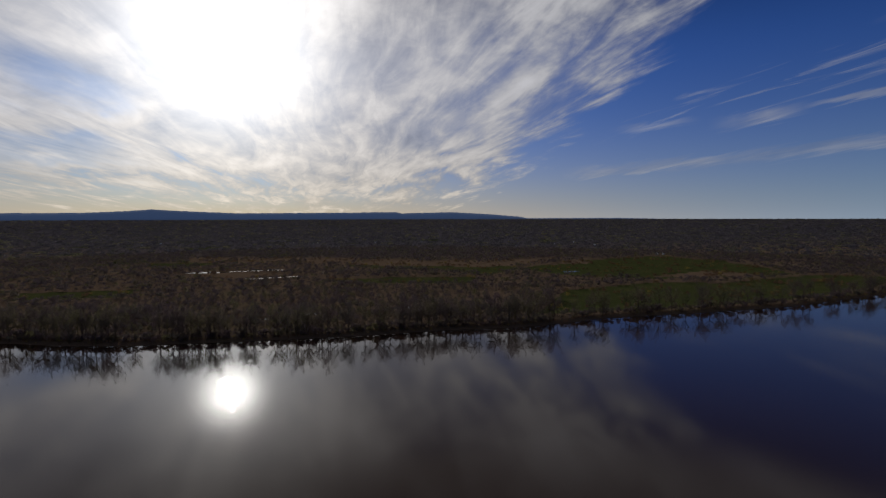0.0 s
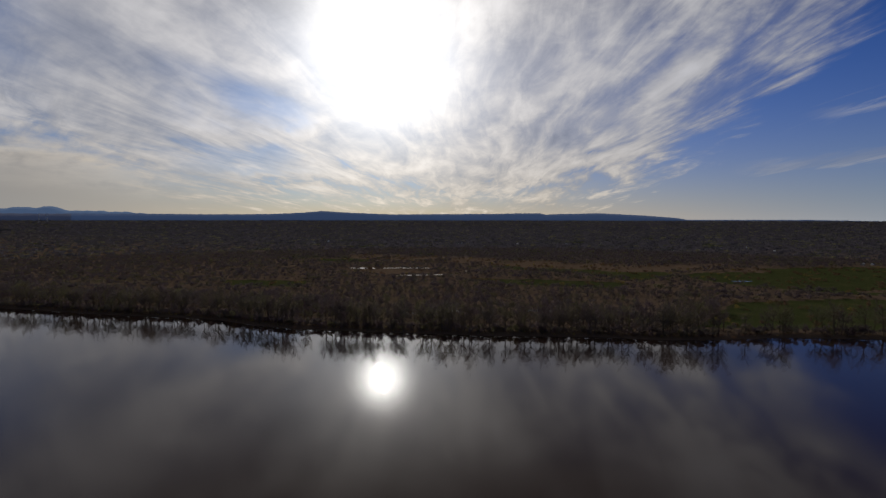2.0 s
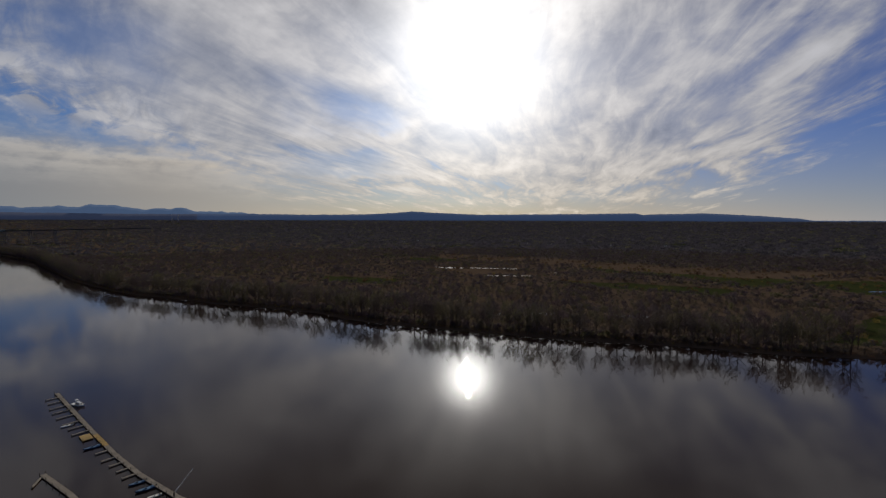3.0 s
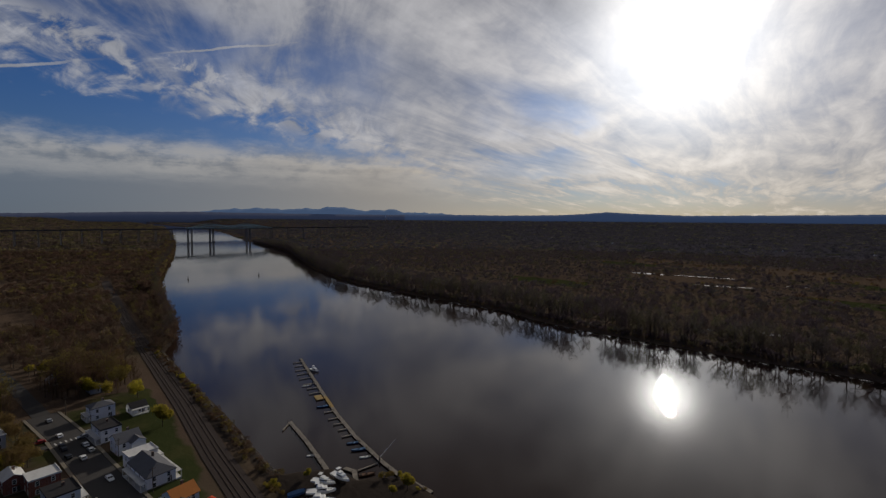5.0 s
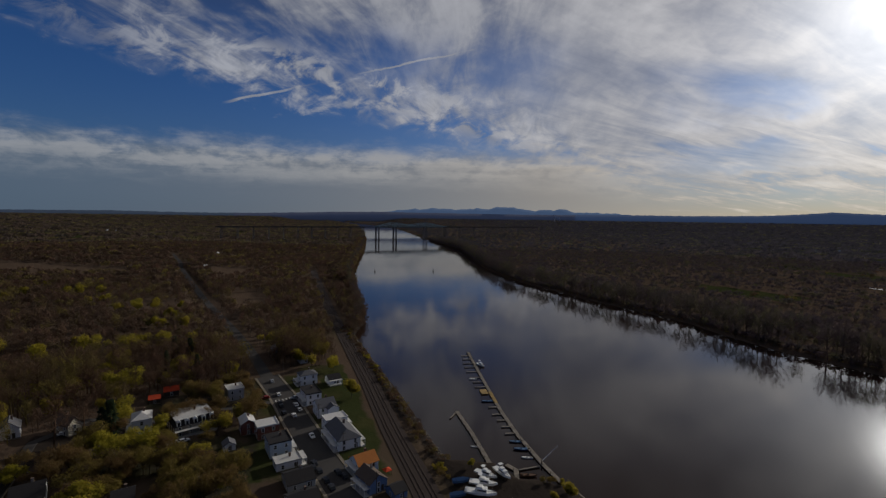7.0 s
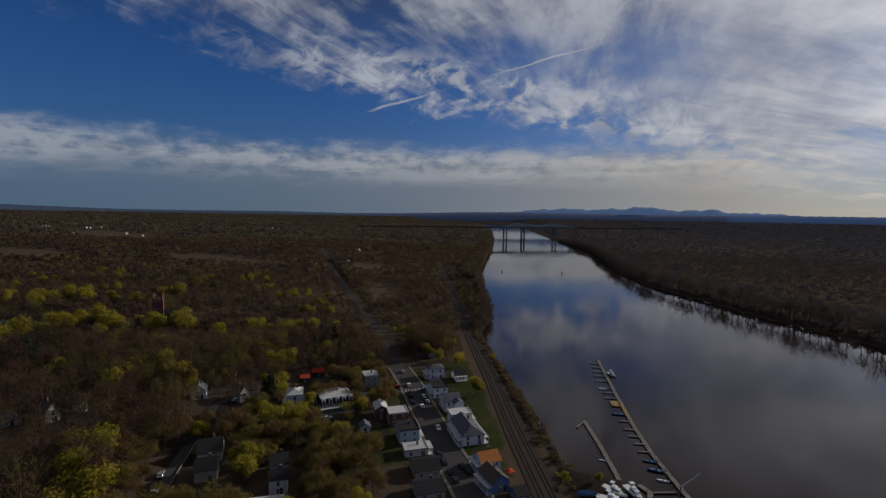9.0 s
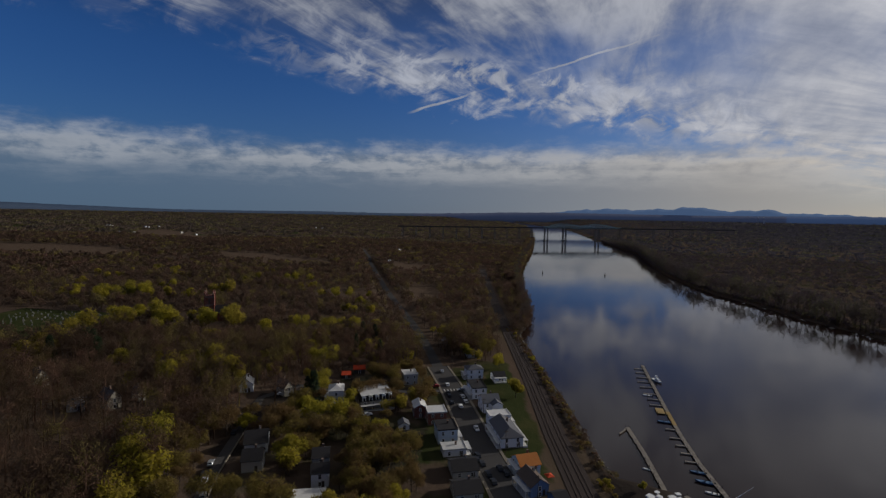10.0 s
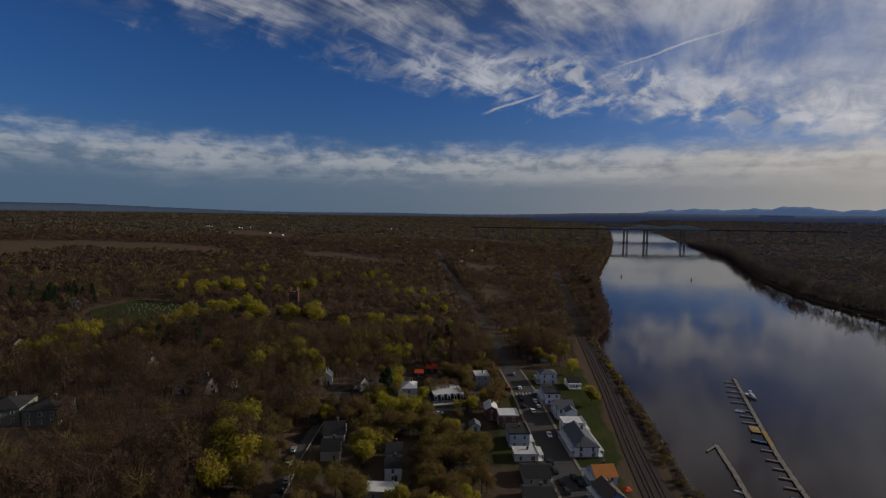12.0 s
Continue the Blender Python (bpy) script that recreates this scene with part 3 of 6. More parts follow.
PONDS = [
    [(-464, 829), (-440, 846), (-405, 850), (-372, 868), (-345, 876), (-306, 884), (-302, 878), (-345, 862), (-372, 852), (-400, 838), (-430, 826)],
    [(-325, 749), (-300, 760), (-262, 780), (-232, 794), (-230, 789), (-262, 772), (-298, 752)],
    [(212, 838), (232, 850), (252, 852), (238, 840)],
    [(-228, 846), (-205, 862), (-190, 860), (-208, 848)],
    [(-150, 470), (-128, 480), (-120, 474), (-140, 465)],
    [(-190, 446), (-170, 452), (-168, 448), (-186, 442)],
    [(-70, 500), (-30, 516), (-24, 508), (-60, 494)],
]


def build_land():
    def lines(lo, hi, step):
        out, v, d = [0.0], 0.0, step
        while v < max(-lo, hi):
            d = step if v < 480 else d * 1.035
            v += d
            out.append(v)
        out = np.array(out)
        return np.r_[-out[::-1][:-1], out]
    gx, gy = lines(-5300, 5300, 5.0), lines(-5300, 5300, 5.0)
    gx, gy = gx[(gx > -5200) & (gx < 5200)], gy[(gy > -5200) & (gy < 5200)]
    X, Y = np.meshgrid(gx, gy)
    Z = height(X, Y)
    keep = np.hypot(X, Y) < 4950
    nx, ny = len(gx), len(gy)
    i = np.arange(nx * ny).reshape(ny, nx)
    quads = np.stack([i[:-1, :-1], i[:-1, 1:], i[1:, 1:], i[1:, :-1]], -1)
    ok = (keep[:-1, :-1] & keep[1:, 1:]).ravel()
    quads = quads.reshape(-1, 4)[ok]
    tris = np.r_[quads[:, [0, 1, 2]], quads[:, [0, 2, 3]]]
    co = np.stack([X.ravel(), Y.ravel(), Z.ravel()], -1)
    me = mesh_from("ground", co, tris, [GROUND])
    x, y = X.ravel(), Y.ravel()
    cover = np.zeros((len(x), 4), np.float32)
    cover[:, 3] = 1
    for k, sets in ((0, GREEN + LAWN), (1, REED), (2, YARD)):
        for outline in sets:
            cover[:, k] = np.maximum(cover[:, k], inside(x, y, outline))
    patch = waves(x, y, 11, 260)
    far = np.hypot(x, y) > 1200
    cover[:, 0] = np.maximum(cover[:, 0], far * (patch > 0.75) * 0.8)
    cover[:, 0] = np.maximum(cover[:, 0], inside(x, y, VILLAGE) * 0.5)
    cover[:, 2] = np.maximum(cover[:, 2], (inside(x, y, VILLAGE) & (y < -10)) * 0.42)
    cover[:, 2] = np.maximum(cover[:, 2], (to_line(x, y, LANE) < 3.5) * 0.9)
    cover[:, 2] = np.maximum(cover[:, 2], ((near_bank(x) - y < 9) & (y < near_bank(x) + 60)) * 1.0)
    # alpha falls away beyond the far bank, which brings in the painted haze
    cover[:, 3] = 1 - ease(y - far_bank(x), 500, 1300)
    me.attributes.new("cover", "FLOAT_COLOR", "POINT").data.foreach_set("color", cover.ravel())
    me.shade_smooth()
    tagged(new("ground", me), "brown spring land with green fields and village lawns", "ground", kind="structure")


build_land()


def build_water_sheets():
    xs = np.r_[np.linspace(-4900, -700, 40), np.linspace(-680, 700, 60), np.linspace(760, 4900, 25)]
    a, b = near_bank(xs) - 14, far_bank(xs) + 14
    n = len(xs)
    level = river_level(xs)
    co = np.r_[np.c_[xs, a, level], np.c_[xs, b, level]]
    k = np.arange(n - 1)
    tris = np.r_[np.c_[k, k + 1, k + 1 + n], np.c_[k, k + 1 + n, k + n]]
    tagged(new("water", mesh_from("river", co, tris, [WATER])), "broad calm river mirroring the cloudy sky", "river", kind="structure")
    for outline in PONDS:
        x, y = np.mean([p[0] for p in outline]), np.mean([p[1] for p in outline])
        bm = bmesh.new()
        z = float(max(height(p[0], p[1]) for p in outline)) + 0.15
        bm.faces.new([bm.verts.new((px, py, z)) for px, py in outline])
        tagged(link("water", bm, WATER), "shallow flooded pool lying in the marsh", "pool", kind="structure")


build_water_sheets()


def strip(name, line, left, right, z, mat, label, category, lift=0.0, step=6.0):
    """A ribbon along a line, from left to right of it, with thickness."""
    pts = []
    for (ax, ay), (bx, by) in zip(line, line[1:]):
        n = max(1, int(math.hypot(bx - ax, by - ay) / step))
        pts += [(ax + (bx - ax) * i / n, ay + (by - ay) * i / n) for i in range(n)]
    pts.append(line[-1])
    bm = bmesh.new()
    rows = []
    for i, (px, py) in enumerate(pts):
        qx, qy = pts[min(i + 1, len(pts) - 1)]
        ox, oy = pts[max(i - 1, 0)]
        d = Vector((qx - ox, qy - oy)).normalized()
        nx, ny = -d.y, d.x
        zz = (float(height(px, py)) if z is None else z) + lift
        rows.append([bm.verts.new((px + nx * o, py + ny * o, zz + dz)) for o, dz in ((left, -0.4), (left, 0), (right, 0), (right, -0.4))])
    for a, b in zip(rows, rows[1:]):
        for k in range(3):
            bm.faces.new((a[k], b[k], b[k + 1], a[k + 1]))
    bmesh.ops.recalc_face_normals(bm, faces=bm.faces)
    return tagged(link(name, bm, mat), label, category, kind="structure")


strip("road", ROAD[6:], -3.4, 3.4, None, ASPHALT, "narrow asphalt road leaving the village through woods", "road", 0.12)
strip("road", ROAD[:7], -5.6, 5.6, None, ASPHALT, "grey asphalt village main street with faded wear", "road", 0.12)
strip("pavement", ROAD[:7], 5.8, 7.0, None, CONCRETE, "pale concrete pavement beside the main street", "pavement", 0.26)
strip("pavement", ROAD[:7], -7.0, -5.8, None, CONCRETE, "pale concrete pavement beside the main street", "pavement", 0.26)
strip("road", LANE, -1.9, 1.9, None, ASPHALT, "narrow worn side lane between houses", "road", 0.12)
strip("kerb", LANE[:4], -2.7, -2.3, None, CONCRETE, "pale concrete kerb wall along the lane", "kerb", 0.55)
strip("track_bed", RAILS[:8], -5.0, 5.0, None, BALLAST, "dark brown ballast bed of the riverside railway", "track bed", 0.25)
for offset in (-2.75, -1.25, 1.25, 2.75):
    strip("rail", RAILS[:7], offset - 0.07, offset + 0.07, None, STEEL, "steel rail on the ballast bed", "rail", 0.42)


def build_ridge(name, dist, profile, base, colour, glow, label):
    """A far range of hills; the blue air haze before it is put in as emission and a bluish base colour."""
    mat, g = material(name)
    at = g.node("ShaderNodeTexCoord").outputs["Object"]
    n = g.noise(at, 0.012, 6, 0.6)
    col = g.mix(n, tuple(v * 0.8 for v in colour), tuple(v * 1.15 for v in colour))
    # the haze glow is weaker at the foot of the slope
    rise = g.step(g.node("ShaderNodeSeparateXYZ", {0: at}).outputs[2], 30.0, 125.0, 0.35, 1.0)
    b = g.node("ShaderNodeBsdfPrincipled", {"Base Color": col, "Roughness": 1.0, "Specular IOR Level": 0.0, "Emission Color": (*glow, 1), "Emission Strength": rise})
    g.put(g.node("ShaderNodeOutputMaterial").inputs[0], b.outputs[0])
    bm = bmesh.new()
    rnd = random.Random(len(profile))
    rows = []
    az0, az1 = profile[0][0], profile[-1][0]
    n = int((az1 - az0) / 0.25)
    for i in range(n + 1):
        az = az0 + (az1 - az0) * i / n
        e = np.interp(az, [p[0] for p in profile], [p[1] for p in profile]) + rnd.uniform(-0.02, 0.02) + (0.07 * math.sin(az * 2.3) * math.sin(az * 0.9 + 1.0) + 0.05 * math.sin(az * 4.1 + 0.4) * math.sin(az * 1.7) if name == "far_mountains" else 0.0)
        a = radians(az)
        rows.append([bm.verts.new((-math.sin(a) * d, math.cos(a) * d, z)) for d, z in ((dist - 160, base - 60), (dist - 60, base + (EYE[2] + dist * math.tan(radians(e)) - base) * 0.7), (dist, EYE[2] + dist * math.tan(radians(e))), (dist + 60, base - 60))])
    for a, b in zip(rows, rows[1:]):
        for k in range(3):
            bm.faces.new((a[k], a[k + 1], b[k + 1], b[k]))
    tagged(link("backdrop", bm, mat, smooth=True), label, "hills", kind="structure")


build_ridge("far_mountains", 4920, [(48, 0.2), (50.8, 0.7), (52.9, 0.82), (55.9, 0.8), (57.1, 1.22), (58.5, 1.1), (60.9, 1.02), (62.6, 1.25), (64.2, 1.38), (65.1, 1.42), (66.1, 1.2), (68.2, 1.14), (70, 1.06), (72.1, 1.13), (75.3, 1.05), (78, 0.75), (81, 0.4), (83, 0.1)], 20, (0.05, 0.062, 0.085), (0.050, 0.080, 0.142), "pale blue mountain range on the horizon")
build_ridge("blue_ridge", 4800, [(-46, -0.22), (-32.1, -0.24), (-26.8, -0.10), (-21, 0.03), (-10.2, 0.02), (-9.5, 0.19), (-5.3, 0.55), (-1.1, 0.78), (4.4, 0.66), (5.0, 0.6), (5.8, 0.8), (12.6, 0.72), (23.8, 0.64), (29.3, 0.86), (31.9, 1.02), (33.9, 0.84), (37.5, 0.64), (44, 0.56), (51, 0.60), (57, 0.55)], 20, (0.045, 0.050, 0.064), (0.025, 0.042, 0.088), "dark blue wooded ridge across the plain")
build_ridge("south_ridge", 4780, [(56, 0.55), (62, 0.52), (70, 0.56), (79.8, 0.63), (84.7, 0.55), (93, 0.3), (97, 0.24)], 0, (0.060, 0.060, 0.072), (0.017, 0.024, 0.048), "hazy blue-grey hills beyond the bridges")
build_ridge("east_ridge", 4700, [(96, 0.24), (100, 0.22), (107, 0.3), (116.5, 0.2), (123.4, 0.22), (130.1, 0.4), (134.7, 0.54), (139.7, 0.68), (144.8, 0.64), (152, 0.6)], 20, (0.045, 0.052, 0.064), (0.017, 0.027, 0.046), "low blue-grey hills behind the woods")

# ---- woods ----
def tree_arrays(seed, tall, limbs, twigs, twig_len, twig_w, spread=0.32, sides=3, stem=0.02, low=0.25, upright=0.55):
    """A leafless tree as triangles: tapered trunk, limbs that fork, and sprays of twigs."""
    r = np.random.RandomState(seed)
    co, tri = [], []

    def bar(a, b, ra, rb):
        a, b = np.array(a), np.array(b)
        d = (b - a) / (np.linalg.norm(b - a) + 1e-6)
        u = np.cross(d, (0.3, 0.9, 0.2))
        u /= np.linalg.norm(u)
        v = np.cross(d, u)
        n = len(co)
        for p, rad in ((a, ra), (b, rb)):
            for k in range(sides):
                t = 6.283 * k / sides
                co.append(p + rad * (math.cos(t) * u + math.sin(t) * v))
        for k in range(sides):
            j = (k + 1) % sides
            tri.extend([(n + k, n + j, n + sides + j), (n + k, n + sides + j, n + sides + k)])

    top = np.array([r.uniform(-0.06, 0.06) * tall, r.uniform(-0.06, 0.06) * tall, tall * 0.72])
    fork = top * 0.45
    bar((0, 0, -0.5), fork, stem * tall, stem * tall * 0.7)
    bar(fork, top, stem * tall * 0.7, stem * tall * 0.25)
    tips = [(top, np.array([0, 0, 1.0]))]
    for _ in range(limbs):
        s = r.uniform(low, 0.72)
        root = np.array([top[0] * s, top[1] * s, tall * s])
        a, reach = r.uniform(0, 6.283), spread * tall * r.uniform(0.55, 1.0) * (1.25 - 0.55 * s)
        mid = root + np.array([math.cos(a) * reach * 0.55, math.sin(a) * reach * 0.55, reach * 0.45])
        end = mid + np.array([math.cos(a) * reach * 0.45, math.sin(a) * reach * 0.45, reach * r.uniform(0.5, 0.9)])
        end[2] = min(end[2], tall * 0.97)
        bar(root, mid, stem * tall * 0.42, stem * tall * 0.26)
        bar(mid, end, stem * tall * 0.26, stem * tall * 0.10)
        tips += [(mid, end - mid), (end, end - mid), ((mid + end) / 2, end - mid)]
    for _ in range(twigs):
        p, d = tips[r.randint(len(tips))]
        d = d / (np.linalg.norm(d) + 1e-6) + r.normal(0, 0.75, 3)
        d[2] += upright * 0.5
        d /= np.linalg.norm(d)
        p = p + r.normal(0, 0.04 * tall, 3)
        u = np.cross(d, r.normal(0, 1, 3))
        u /= np.linalg.norm(u)
        L = twig_len * r.uniform(0.6, 1.3)
        n = len(co)
        co.extend([p - u * twig_w / 2, p + u * twig_w / 2, p + d * L])
        tri.append((n, n + 1, n + 2))
    return np.array(co), np.array(tri)


def joined(a, b):
    return np.r_[a[0], b[0]], np.r_[a[1], b[1] + len(a[0])]


def clump_arrays(seed, n, rx, rz, size, lift=0.0, slim=0.5):
    """A loose heap of leaf or twig sprays round a few lobes."""
    r = np.random.RandomState(seed)
    lobes = [(r.normal(0, 0.42, 3) * (rx, rx, rz * 0.75) + (0, 0, rz + lift), r.uniform(0.42, 0.68)) for _ in range(6)]
    co, tri = [], []
    for i in range(n):
        c, k = lobes[i % 6]
        d = r.normal(0, 1, 3)
        d /= np.linalg.norm(d)
        p = c + d * (rx * k, rx * k, rz * k) * r.uniform(0.55, 1.08)
        p[2] = max(p[2], lift * 0.6)
        u = np.cross(d, r.normal(0, 1, 3))
        u /= np.linalg.norm(u)
        v = np.cross(d, u) + d * r.normal(0, 0.7)
        s = size * r.uniform(0.6, 1.4)
        m = len(co)
        co.extend([p - u * s * slim - v * s * 0.35, p + u * s * slim - v * s * 0.35, p + v * s * (1.2 - slim)])
        tri.append((m, m + 1, m + 2))
    return np.array(co), np.array(tri)


def scatter(name, kinds, places, scales, mats, label, category, index=None, tones=None):
    """Many plants of a few kinds joined into one object."""
    r = np.random.RandomState(len(places))
    pick, turn = r.randint(len(kinds), size=len(places)), r.uniform(0, 6.283, len(places))
    own = r.uniform(0, 1, len(places)) if tones is None else tones
    cos, tris, tone, base = [], [], [], 0
    for k, (co, tri) in enumerate(kinds):
        sel = np.where(pick == k)[0]
        if not len(sel):
            continue
        c, s = np.cos(turn[sel])[:, None], np.sin(turn[sel])[:, None]
        sc = scales[sel][:, None]
        x = (co[None, :, 0] * c - co[None, :, 1] * s) * sc + places[sel, 0][:, None]
        y = (co[None, :, 0] * s + co[None, :, 1] * c) * sc + places[sel, 1][:, None]
        z = co[None, :, 2] * sc * (0.85 + 0.3 * r.uniform(size=len(sel)))[:, None] + places[sel, 2][:, None]
        cos.append(np.stack([x, y, z], -1).reshape(-1, 3))
        tris.append((tri[None] + (np.arange(len(sel)) * len(co))[:, None, None] + base).reshape(-1, 3))
        tone.append(np.repeat(own[sel], len(co)))
        base += len(sel) * len(co)
    me = mesh_from(name, np.concatenate(cos), np.concatenate(tris), mats, tone=np.concatenate(tone))
    return tagged(new(name, me), label, category, kind="stuff")


SLOPE_HOMES = [(-204, -196), (-193, -151), (-188, -162), (-202, -145), (-150, -192), (-146, -206), (-207, -286), (-304, -362), (-222, -106), (-224, -86)]
FAR_HOMES = []
for cx, cy, rx, ry, n in ((-1575, -1217, 60, 60, 3), (-1625, -1096, 50, 50, 3), (-1363, -816, 40, 40, 3), (-2215, -711, 60, 60, 3), (-1255, -922, 40, 40, 2), (-1173, -167, 10, 10, 1), (-865, -142, 8, 8, 1), (200, 1700, 450, 150, 9), (-700, 1650, 400, 150, 6), (560, 1230, 30, 30, 2)):
    FAR_HOMES += [(cx + random.uniform(-rx, rx), cy + random.uniform(-ry, ry)) for _ in range(n)]


def open_ground(x, y):
    """Where no wood grows."""
    free = np.zeros(np.shape(x), bool)
    for outline in GREEN + REED[1:] + LAWN + YARD + PONDS:
        free |= inside(x, y, outline)
    free |= inside(x, y, REED[0]) & (waves(x, y, 61, 130) > -0.35)
    free |= inside(x, y, VILLAGE)
    for hx, hy in FAR_HOMES:
        free |= np.hypot(x - hx, y - hy) < 16
        free |= np.hypot(x - hx * 0.97, y - hy * 0.97) < 18
    for hx, hy in SLOPE_HOMES:
        free |= np.hypot(x - hx, y - hy) < 6
    free |= (near_bank(x) - y < 3) & (y - far_bank(x) < 3)
    free |= to_line(x, y, ROAD) < np.where(x < -300, 7.5, 9)
    free |= (to_line(x, y, RAILS) < 6.5) & (x > -900)
    free |= to_line(x, y, LANE) < 5
    free |= np.hypot(x + 345, y + 193) < 20
    free |= to_line(x, y, [(-142, -192), (-126, -172)]) < 8
    free |= to_line(x, y, [(-138, -205), (-120, -180)]) < 8
    free |= to_line(x, y, [(-336, -187), (-300, -167)]) < 9
    free |= (x > -395) & (x < 200) & (y > 28) & (y < 130)
    return free


def in_sector(x, y):
    """The side of the plan that the shot turns over."""
    a = np.degrees(np.arctan2(-x, y))
    return (a > -50) & (a < 152)


def grid_points(r0, r1, step, seed):
    r = np.random.RandomState(seed)
    v = np.arange(-r1, r1, step)
    x, y = [a.ravel() for a in np.meshgrid(v, v)]
    x, y = x + r.uniform(-0.48, 0.48, x.size) * step, y + r.uniform(-0.48, 0.48, x.size) * step
    d = np.hypot(x, y)
    ok = (d > r0) & (d < r1) & in_sector(x, y)
    x, y = x[ok], y[ok]
    ok = ~open_ground(x, y)
    return x[ok], y[ok], r


def build_woods():
    close = [joined(tree_arrays(s, 18, 5, 50, 2.6, 0.12), clump_arrays(20 + s, 330, 4.4, 6.0, 0.80, 4.6, slim=0.11)) for s in range(6)]
    near = [joined(tree_arrays(30 + s, 13, 0, 10, 2.6, 0.25), clump_arrays(30 + s, 120, 4.6, 4.2, 1.25, 3.0, slim=0.20)) for s in range(6)]
    mid = [clump_arrays(40 + s, 44, 6.2, 3.6, 2.1, 2.0, slim=0.36) for s in range(6)]
    far = [clump_arrays(80 + s, 17, 15.0, 2.3, 5.6, 1.5, slim=0.5) for s in range(6)]
    for r0, r1, step, kinds, mat, seed, label in (
            (95, 340, 5.7, close, TWIGS, 1, "leafless brown woodland with a haze of spring buds"),
            (340, 660, 7.6, near, HILL_TWIGS, 4, "leafless brown woodland near the river"),
            (660, 1500, 10.0, mid, HILL_TWIGS, 2, "brown leafless woods on flood plain and hills"),
            (1500, 4700, 27.0, far, FAR_TWIGS, 3, "distant brown woods with olive patches")):
        x, y, r = grid_points(r0, r1, step, seed)
        thin = waves(x, y, 21, 220) + r.uniform(-0.5, 0.5, x.size) > -1.05
        # marshy middle of the flood plain carries only scattered trees
        marsh = (y - far_bank(x) > 110) & (y < 1050) & (x > -800) & (x < 700)
        thin &= ~marsh | (r.uniform(size=x.size) < 0.60 + 0.34 * (waves(x, y, 33, 160) > 0.0))
        thin &= (seed != 3) | (waves(x, y, 17, 900) < 1.2)
        x, y = x[thin], y[thin]
        z = height(x, y)
        size = r.uniform(0.55, 1.25, x.size) * (0.92 + 0.26 * waves(x, y, 51, 70)) * np.where(y > far_bank(x), np.where(y > far_bank(x) + 120, 0.72, np.where(y < far_bank(x) + 34, 0.62, 0.95)), 0.95)
        patch = np.mod(0.5 + 0.28 * waves(x, y, 8, 300) + r.uniform(-0.42, 0.42, x.size), 1)
        over = y > far_bank(x)
        # twig colours across the river have air haze mixed in
        for side, cover, words in ((~over, mat, label), (over, HAZED_UPLAND_TWIGS if seed == 3 else FLOOD_TWIGS, "grey-brown leafless woods across the river")):
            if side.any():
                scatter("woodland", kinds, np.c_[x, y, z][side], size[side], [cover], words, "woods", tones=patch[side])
    # tall bare trees lining both shores
    shore = [tree_arrays(120 + s, 23, 13, 190, 2.6, 0.2, spread=0.30, stem=0.016, low=0.2) for s in range(6)]
    r = np.random.RandomState(9)
    pts = []
    for x in np.arange(-1750, 640, 5.2):
        xx = x + r.uniform(-2.5, 2.5)
        for back in (3.5, 9.5, 17.0):
            if r.uniform() < (0.42 if xx < 100 else 0.30 if xx < 420 else 0.22):
                pts.append((xx, float(far_bank(xx)) + back + r.uniform(-1.5, 2.5)))
    for x in np.arange(-1700, -398, 17.0):
        xx = x + r.uniform(-3, 3)
        for back in (4.0,):
            pts.append((xx, float(near_bank(xx)) - back + r.uniform(-1, 2)))
    pts = np.array(pts)
    places = np.c_[pts, height(pts[:, 0], pts[:, 1])]
    scatter("shore_trees", shore, places, np.where(pts[:, 1] > far_bank(pts[:, 0]), r.uniform(0.8, 1.3, len(pts)), r.uniform(0.65, 0.95, len(pts))), [FLOOD_TWIGS], "tall bare trees lining the river shore", "trees", tones=r.uniform(0.0, 0.45, len(pts)))
    fine = [joined(tree_arrays(150 + s, 15, 3, 40, 2.4, 0.2), clump_arrays(150 + s, 150, 4.4, 5.6, 1.1, 0.6, slim=0.2)) for s in range(5)]
    coarse = [clump_arrays(160 + s, 60, 5.2, 5.4, 2.2, 0.4, slim=0.42) for s in range(5)]
    low = [clump_arrays(170 + s, 80, 4.6, 3.4, 1.7, 0.2, slim=0.26) for s in range(5)]
    for kinds, x0, x1, gap, rows, side, lo, hi, mat, words in (
            (fine, -700, -392, 4.2, (1.0, 5.5), -1, 0.6, 1.05, HILL_TWIGS, "brown bank trees overhanging the water"),
            (coarse, -2000, -700, 5.0, (2.0, 8.0, 16.0, 24.0), -1, 0.7, 1.2, HILL_TWIGS, "brown bank trees along the far reach"),
            (low, -1000, 640, 4.8, (6.0, 13.0), 1, 0.45, 0.95, FLOOD_TWIGS, "dense undergrowth beneath the shore trees"),
            (coarse, -2000, -1000, 6.0, (4.0, 12.0), 1, 0.6, 1.0, FLOOD_TWIGS, "grey-brown trees along the far shore")):
        pts = []
        for x in np.arange(x0, x1, gap):
            for back in rows:
                xx = x + r.uniform(-0.5, 0.5) * gap
                pts.append((xx, float(near_bank(xx) if side < 0 else far_bank(xx)) + side * (back + r.uniform(-1.5, 1.5))))
        pts = np.array(pts)
        if side > 0:
            pts = pts[(pts[:, 0] < 100) | (r.uniform(size=len(pts)) < 0.45)]
        scatter("bank_trees", kinds, np.c_[pts, height(pts[:, 0], pts[:, 1])], r.uniform(lo, hi, len(pts)), [mat], words, "trees", tones=r.uniform(0.0, 0.62, len(pts)))
    # low scrub at the water's edge
    scrub = [clump_arrays(200 + s, 60, 2.4, 1.5, 1.1, 0.0, slim=0.16) for s in range(4)]
    pts = []
